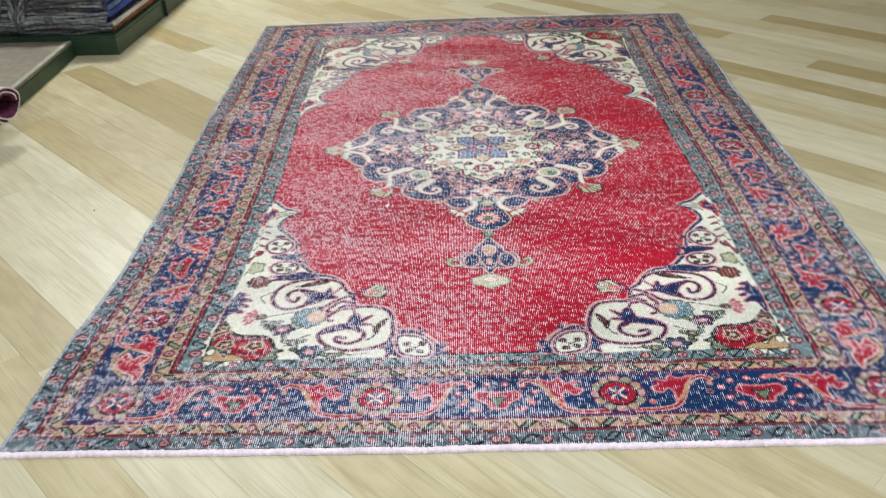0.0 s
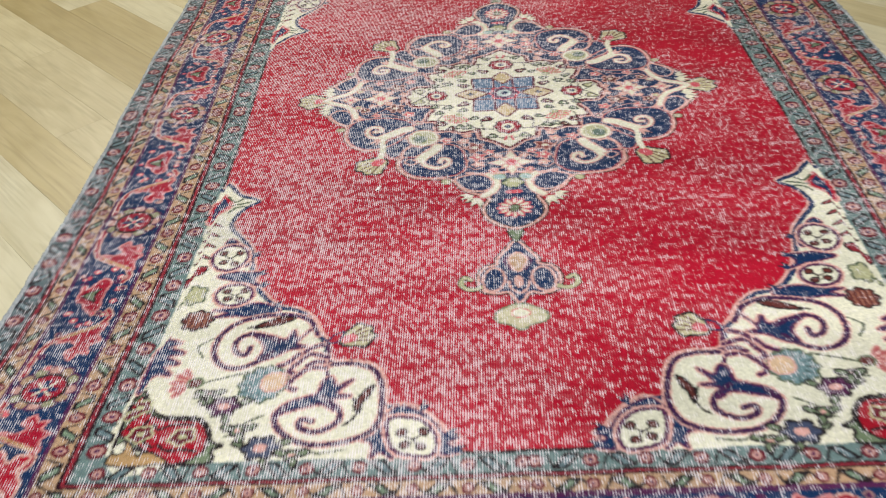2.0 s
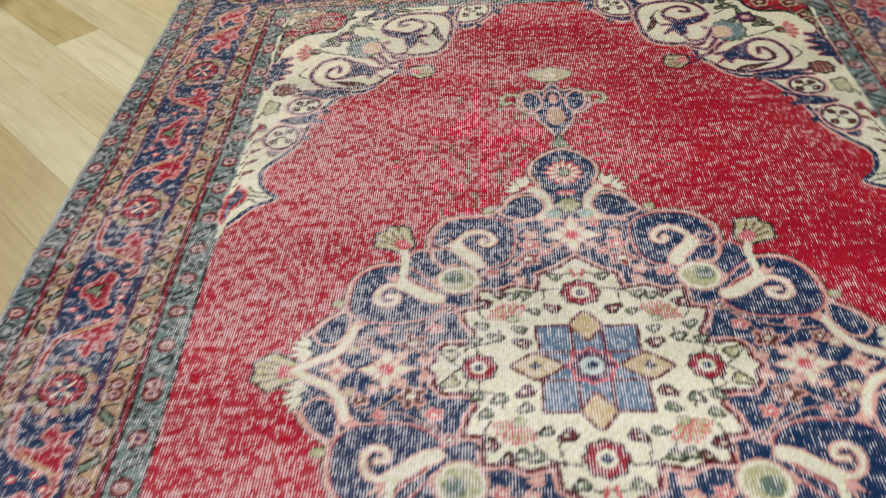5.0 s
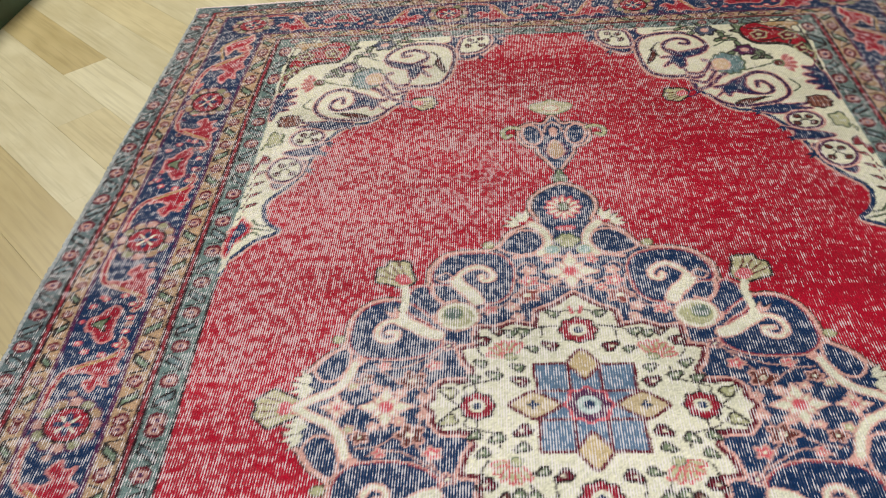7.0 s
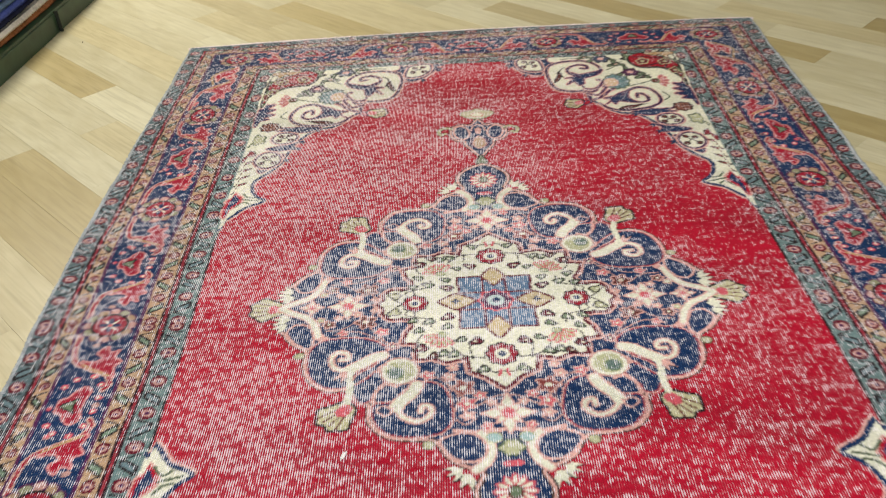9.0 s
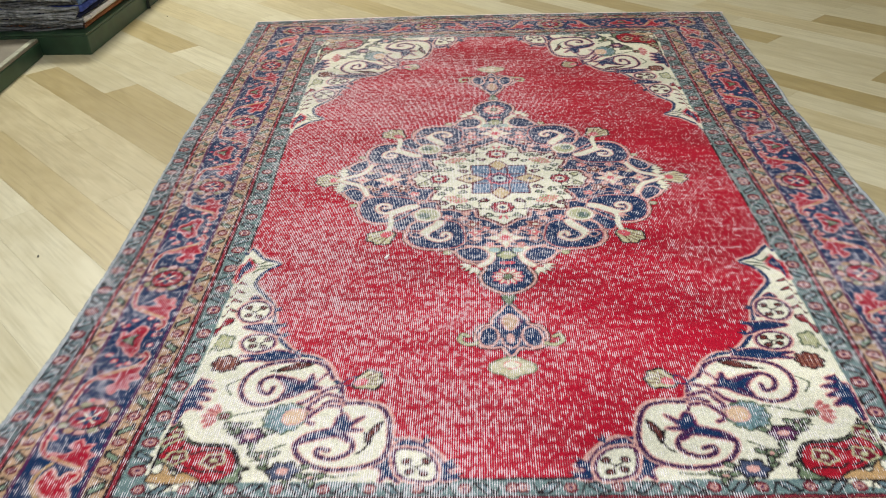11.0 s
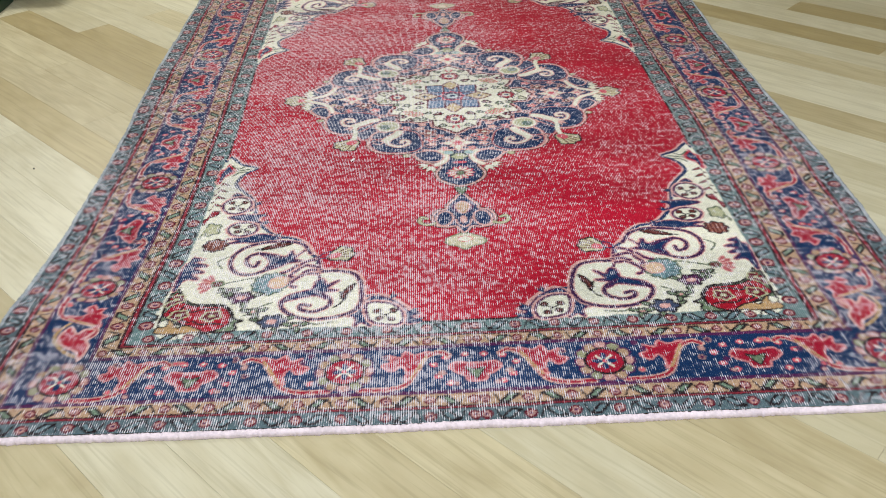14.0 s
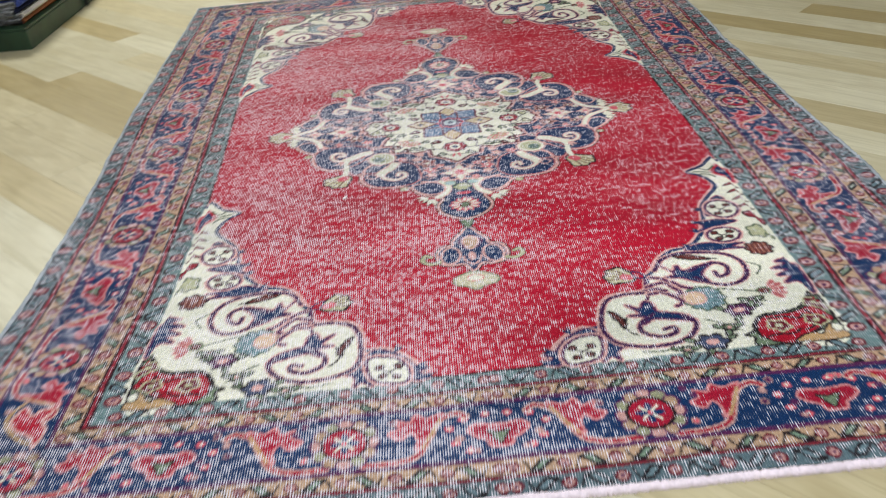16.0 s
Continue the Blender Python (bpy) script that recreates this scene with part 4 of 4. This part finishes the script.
block(bm, -1.702, -1.679, 1.880, 1.886, 0.004, 0.088)
part("panel_joint", bm, JOINT, tall, "dark joint between side boards")

def folded_rug(z, thick, colour, fringe, seed, label, shift):
    """A rug folded to a flat packet: a soft rounded fold on the side, frayed fringe along the front."""
    rs = random.Random(seed)
    root = tagged(new("folded_rug"), label, "rug", group="stack of folded rugs")
    x1, y0, y1, x0 = -1.723 + shift[0], 1.265 + shift[1], 3.25, -2.9
    rows, ring = 40, 14
    vs = []
    for i in range(rows):
        y = y0 + (y1 - y0) * i / (rows - 1)
        sway = 0.006 * math.sin(5 * y + seed) + rs.uniform(-0.002, 0.002)
        for k in range(ring):
            a = -math.pi / 2 + math.pi * k / (ring - 1)
            dip = 0.0025 * math.cos(2 * a * 2) if abs(a) < 1.2 else 0
            vs.append((x1 + sway - thick * 0.5 + thick * 0.5 * math.cos(a) + dip, y, z + thick / 2 + thick * 0.5 * math.sin(a) * (1 - 0.04 * rs.random())))
    n = len(vs)
    m = bpy.data.meshes.new("body")
    faces = [(i * ring + k, i * ring + k + 1, (i + 1) * ring + k + 1, (i + 1) * ring + k) for i in range(rows - 1) for k in range(ring - 1)]
    vs += [(x0, y0, z), (x0, y1, z), (x0, y0, z + thick), (x0, y1, z + thick)]
    last = (rows - 1) * ring
    faces += [(0, last, n + 1, n), (ring - 1, n + 2, n + 3, last + ring - 1), tuple(range(ring)) + (n + 2, n), (n, n + 1, n + 3, n + 2)]
    m.from_pydata(vs, [], faces)
    m.materials.append(colour)
    ob = new("body", m)
    ob.parent = root
    # wavy plies of the fringe end
    for ply in range(3):
        pv, pf = [], []
        cols = 150
        zz = z + thick * (0.18 + 0.32 * ply)
        ph = rs.uniform(0, 6)
        for i in range(cols):
            x = x0 + 0.05 + (x1 - 0.012 - x0 - 0.05) * i / (cols - 1)
            wz = zz + 0.0030 * math.sin(9 * x + ph) + 0.0022 * math.sin(31 * x + 2 * ph) + rs.uniform(-0.0016, 0.0016)
            out = 0.020 + 0.010 * math.sin(14 * x + ph) + 0.005 * math.sin(47 * x + 3 * ph) + rs.uniform(-0.006, 0.006)
            r = thick * 0.19
            for dy, dz in ((0.004, r), (-out * 0.7, r * 0.9), (-out, 0.0), (-out * 0.7, -r * 0.9), (0.004, -r)):
                pv.append((x, y0 + dy, wz + dz))
        for i in range(cols - 1):
            for k in range(4):
                pf.append((i * 5 + k, i * 5 + k + 1, i * 5 + k + 6, i * 5 + k + 5))
        pm = bpy.data.meshes.new("fringe")
        pm.from_pydata(pv, [], pf)
        for p in pm.polygons:
            p.use_smooth = True
        pm.materials.append(fringe)
        fo = new("fringe", pm)
        fo.parent = root
        tagged(fo, "frayed grey fringe edge")
    return root


level = 0.093
for n, (thick, colour, fr, words) in enumerate((
        (0.024, "brown", FRINGE_DARK, "rust-brown folded rug at the bottom of the stack"), (0.024, "white", FRINGE, "off-white folded rug with grey frayed fringe"), (0.026, "navy", FRINGE, "dark navy folded rug with grey frayed fringe"),
        (0.026, "blue", FRINGE, "bright blue folded rug with grey frayed fringe"), (0.022, "slate", FRINGE_DARK, "slate-blue folded rug with dark grey fringe"), (0.024, "blue", FRINGE, "bright blue folded rug with grey frayed fringe"),
        (0.022, "brown", FRINGE_DARK, "rust-brown folded rug with dark grey fringe"), (0.026, "slate", FRINGE, "slate-blue folded rug with grey frayed fringe"), (0.026, "navy", FRINGE, "dark navy folded rug with grey frayed fringe"))):
    folded_rug(level, thick, STOCK[colour], fr, 30 + n, words, (0.008 * math.sin(2.3 * n) - 0.002 * n, 0.010 * math.sin(1.7 * n + 1)))
    level += thick


def tassel(x, y, z, drop, sweep_x, seed):
    """A loose twisted bundle of fringe hanging over the front of the stack."""
    rs = random.Random(seed)
    c = bpy.data.curves.new("tassel", "CURVE")
    c.dimensions, c.bevel_depth, c.bevel_resolution = "3D", 0.004, 2
    for k in range(4):
        s = c.splines.new("POLY")
        s.points.add(9)
        ph = rs.uniform(0, 6)
        for i in range(10):
            f = i / 9
            s.points[i].co = (x + sweep_x * f + 0.008 * math.sin(7 * f + ph), y - 0.03 - 0.012 * math.sin(3 * f + ph), z - drop * f + 0.006 * math.cos(9 * f + ph), 1)
    m = bpy.data.meshes.new_from_object(new("tassel_path", c))
    bpy.data.objects.remove(bpy.data.objects["tassel_path"])
    m.materials.clear()
    m.materials.append(FRINGE if seed % 2 else FRINGE_DARK)
    return tagged(new("fringe_tassel", m), "loose twisted grey fringe hanging from the stack", "fringe", group="loose fringe tassels")


for k in range(9):
    tassel(-2.073 - 0.035 * k, 1.25, 0.30 - 0.006 * k, 0.10 + 0.035 * (k % 3), -0.06 + 0.02 * (k % 4), 50 + k)


def rolled_rug():
    """A rug rolled up tightly, its open end towards the aisle, lying over the edge of the low platform."""
    root = tagged(new("rolled_rug"), "rolled-up maroon rug with pale backing on the low platform", "rug")
    length, turns, pitch, r0 = 1.3, 1.7, 0.018, 0.046
    n = 90
    for nm, mat, off, th, lab in (("backing", BACKING, 0.006, 0.005, "pale woven backing"), ("inner_face", RED_WOOL, 0.0, 0.010, "maroon wool inner face")):
        bm = bmesh.new()
        rings = []
        for i in range(n + 1):
            a = 2 * math.pi * turns * i / n
            r = r0 + pitch * a / (2 * math.pi) + off
            rings.append([bm.verts.new((x + 0.004 * math.sin(3 * a), rr * math.cos(a), rr * math.sin(a) * 0.82)) for x, rr in ((0, r), (-length, r), (-length, r - th), (0, r - th))])
        for i in range(n):
            p, q = rings[i], rings[i + 1]
            for k in range(4):
                bm.faces.new((p[k], p[(k + 1) % 4], q[(k + 1) % 4], q[k]))
        bm.faces.new(rings[0])
        bm.faces.new(rings[-1][::-1])
        bmesh.ops.recalc_face_normals(bm, faces=bm.faces)
        part(nm, bm, mat, root, lab)
    root.matrix_world = pose(-1.712, 0.162, 0.146, 0, 0, -14)
    return root


rolled_rug()


def speck(name, x, y, z, size, material, label, seed):
    """A crumpled scrap of fibre."""
    rs = random.Random(seed)
    bm = bmesh.new()
    bmesh.ops.create_icosphere(bm, subdivisions=2, radius=1.0)
    for v in bm.verts:
        k = 1 + rs.uniform(-0.35, 0.35)
        v.co = Vector((v.co.x * size * 1.6 * k, v.co.y * size * 0.6 * k, max(0.0, (v.co.z + 0.6) * size * 0.35)))
    ob = part(name, bm, material)
    ob.matrix_world = pose(x, y, z, 0, 0, rs.uniform(0, 180))
    return tagged(ob, label, "lint")


speck("floor_lint", -1.211, -0.401, 0.0, 0.0035, LINT, "dark scrap of fibre on the plank floor", 3)
speck("floor_lint", -1.553, 1.749, 0.0, 0.004, LINT, "dark scrap of fibre on the plank floor", 4)
speck("wool_fluff", -0.297, -0.427, 0.0085, 0.006, FLUFF, "white tuft of wool fluff lying on the rug", 5)

# ---- floor planks, laid diagonally ----
PITCH, TURN = 0.1345, -44.6
PLANK_LEN = 1.2
along, across = Vector((math.cos(radians(TURN)), math.sin(radians(TURN)))), Vector((-math.sin(radians(TURN)), math.cos(radians(TURN))))


def plank_mesh(length, material):
    bm = bmesh.new()
    block(bm, -length / 2 + 0.0001, length / 2 - 0.0001, -PITCH / 2 + 0.0001, PITCH / 2 - 0.0001, -0.010, 0.0)
    bmesh.ops.bevel(bm, geom=[e for e in bm.edges if all(v.co.z > -0.001 for v in e.verts)], offset=0.0004, segments=1, affect="EDGES")
    m = bpy.data.meshes.new("plank")
    bm.to_mesh(m)
    bm.free()
    m.materials.append(material)
    return m


PLANKS = {mat: plank_mesh(PLANK_LEN, mat) for mat in (OAK, OAK_MID, OAK_DARK)}
rp = random.Random(12)
P, M, H = OAK, OAK_MID, OAK_DARK
# rows with known planks: place of a butt joint along the row, and the timber from that joint on
ROWS = {-2: (-0.2, {-1: M, 0: P}), -1: (0.0, {-1: M, 0: M}), 0: (0.1, {-1: M, 0: P, -2: P}), 1: (0.2, {-1: P, 0: P, -2: P}), 2: (0.3, {-1: P, 0: M, -2: P}), 3: (0.35, {-1: P, -2: P, 0: M}),
        4: (-1.50, {-1: M, 0: H, 1: P, 2: P}), 5: (-1.95, {0: M, 1: M, 2: M}), 6: (-2.5, {0: M, 1: M, 2: M, 3: M}), 7: (-2.02, {0: H, 1: P, 2: P, 3: P, -1: P}), 8: (-1.58, {-1: P, 0: H}),
        9: (-1.2, {-1: P, 0: P}), 10: (-1.55, {-1: P, 0: M}), 11: (-3.02, {0: H, 1: P}), 12: (-2.6, {0: P, 1: P}), 13: (-2.9, {0: M, 1: P}), 16: (0.2, {0: M, -1: P}), 17: (0.55, {0: P, -1: P}),
        19: (0.0, {0: M, -1: P}), 20: (0.3, {0: P, -1: P}), 21: (-0.3, {0: H, 1: M}), 22: (-0.1, {0: P, 1: P}), 23: (0.44, {-1: P, 0: H})}
spots = []
for row in [*range(-12, 40), *range(-34, -12), *range(40, 60)]:
    p = -1.579 + PITCH * (row + 0.5)
    off, known = ROWS.get(row, (rp.uniform(0, PLANK_LEN), {}))
    for k in range(-6, 7):
        c = along * (off + (k + 0.5) * PLANK_LEN) + across * p
        guess = rp.choices((P, M, H), (0.70, 0.24, 0.06))[0]
        if X0 + 0.05 < c.x < X1 - 0.05 and Y0 + 0.05 < c.y < Y1 - 0.05:
            spots.append((max(abs(c.x) / 2.2, abs(c.y - 0.3) / 2.6), c.x, c.y, known.get(k, guess)))
spots.sort(key=lambda q: q[:3])
far_bm = {mat: bmesh.new() for mat in (OAK, OAK_MID, OAK_DARK)}
for n, (_, x, y, timber) in enumerate(spots):
    place = pose(x, y, 0.0, 0, 0, TURN)
    inward = pose(0, 0, 0, 0, 0, -TURN) @ place
    if n < 290:
        ob = new("plank", PLANKS[timber])
        ob.matrix_world = place
        ob.parent = floor
    else:
        block_bm = far_bm[timber]
        h, w = PLANK_LEN / 2 - 0.0005, PITCH / 2 - 0.0005
        # saw the ends off where the plank meets a wall
        tail, tip = h, h
        while not (X0 < x - along.x * tail < X1 and Y0 < y - along.y * tail < Y1):
            tail -= 0.02
        while not (X0 < x + along.x * tip < X1 and Y0 < y + along.y * tip < Y1):
            tip -= 0.02
        lo = [block_bm.verts.new(inward @ Vector(q)) for q in ((-tail, -w, 0), (tip, -w, 0), (tip, w, 0), (-tail, w, 0))]
        dn = [block_bm.verts.new(v.co + Vector((0, 0, -0.01))) for v in lo]
        block_bm.faces.new(lo)
        for i in range(4):
            block_bm.faces.new((lo[i], dn[i], dn[(i + 1) % 4], lo[(i + 1) % 4]))
for mat, bmf in far_bm.items():
    rest = tagged(part("far_planks", bmf, mat, floor), kind="stuff")
    rest.matrix_local = pose(0, 0, 0, 0, 0, TURN)
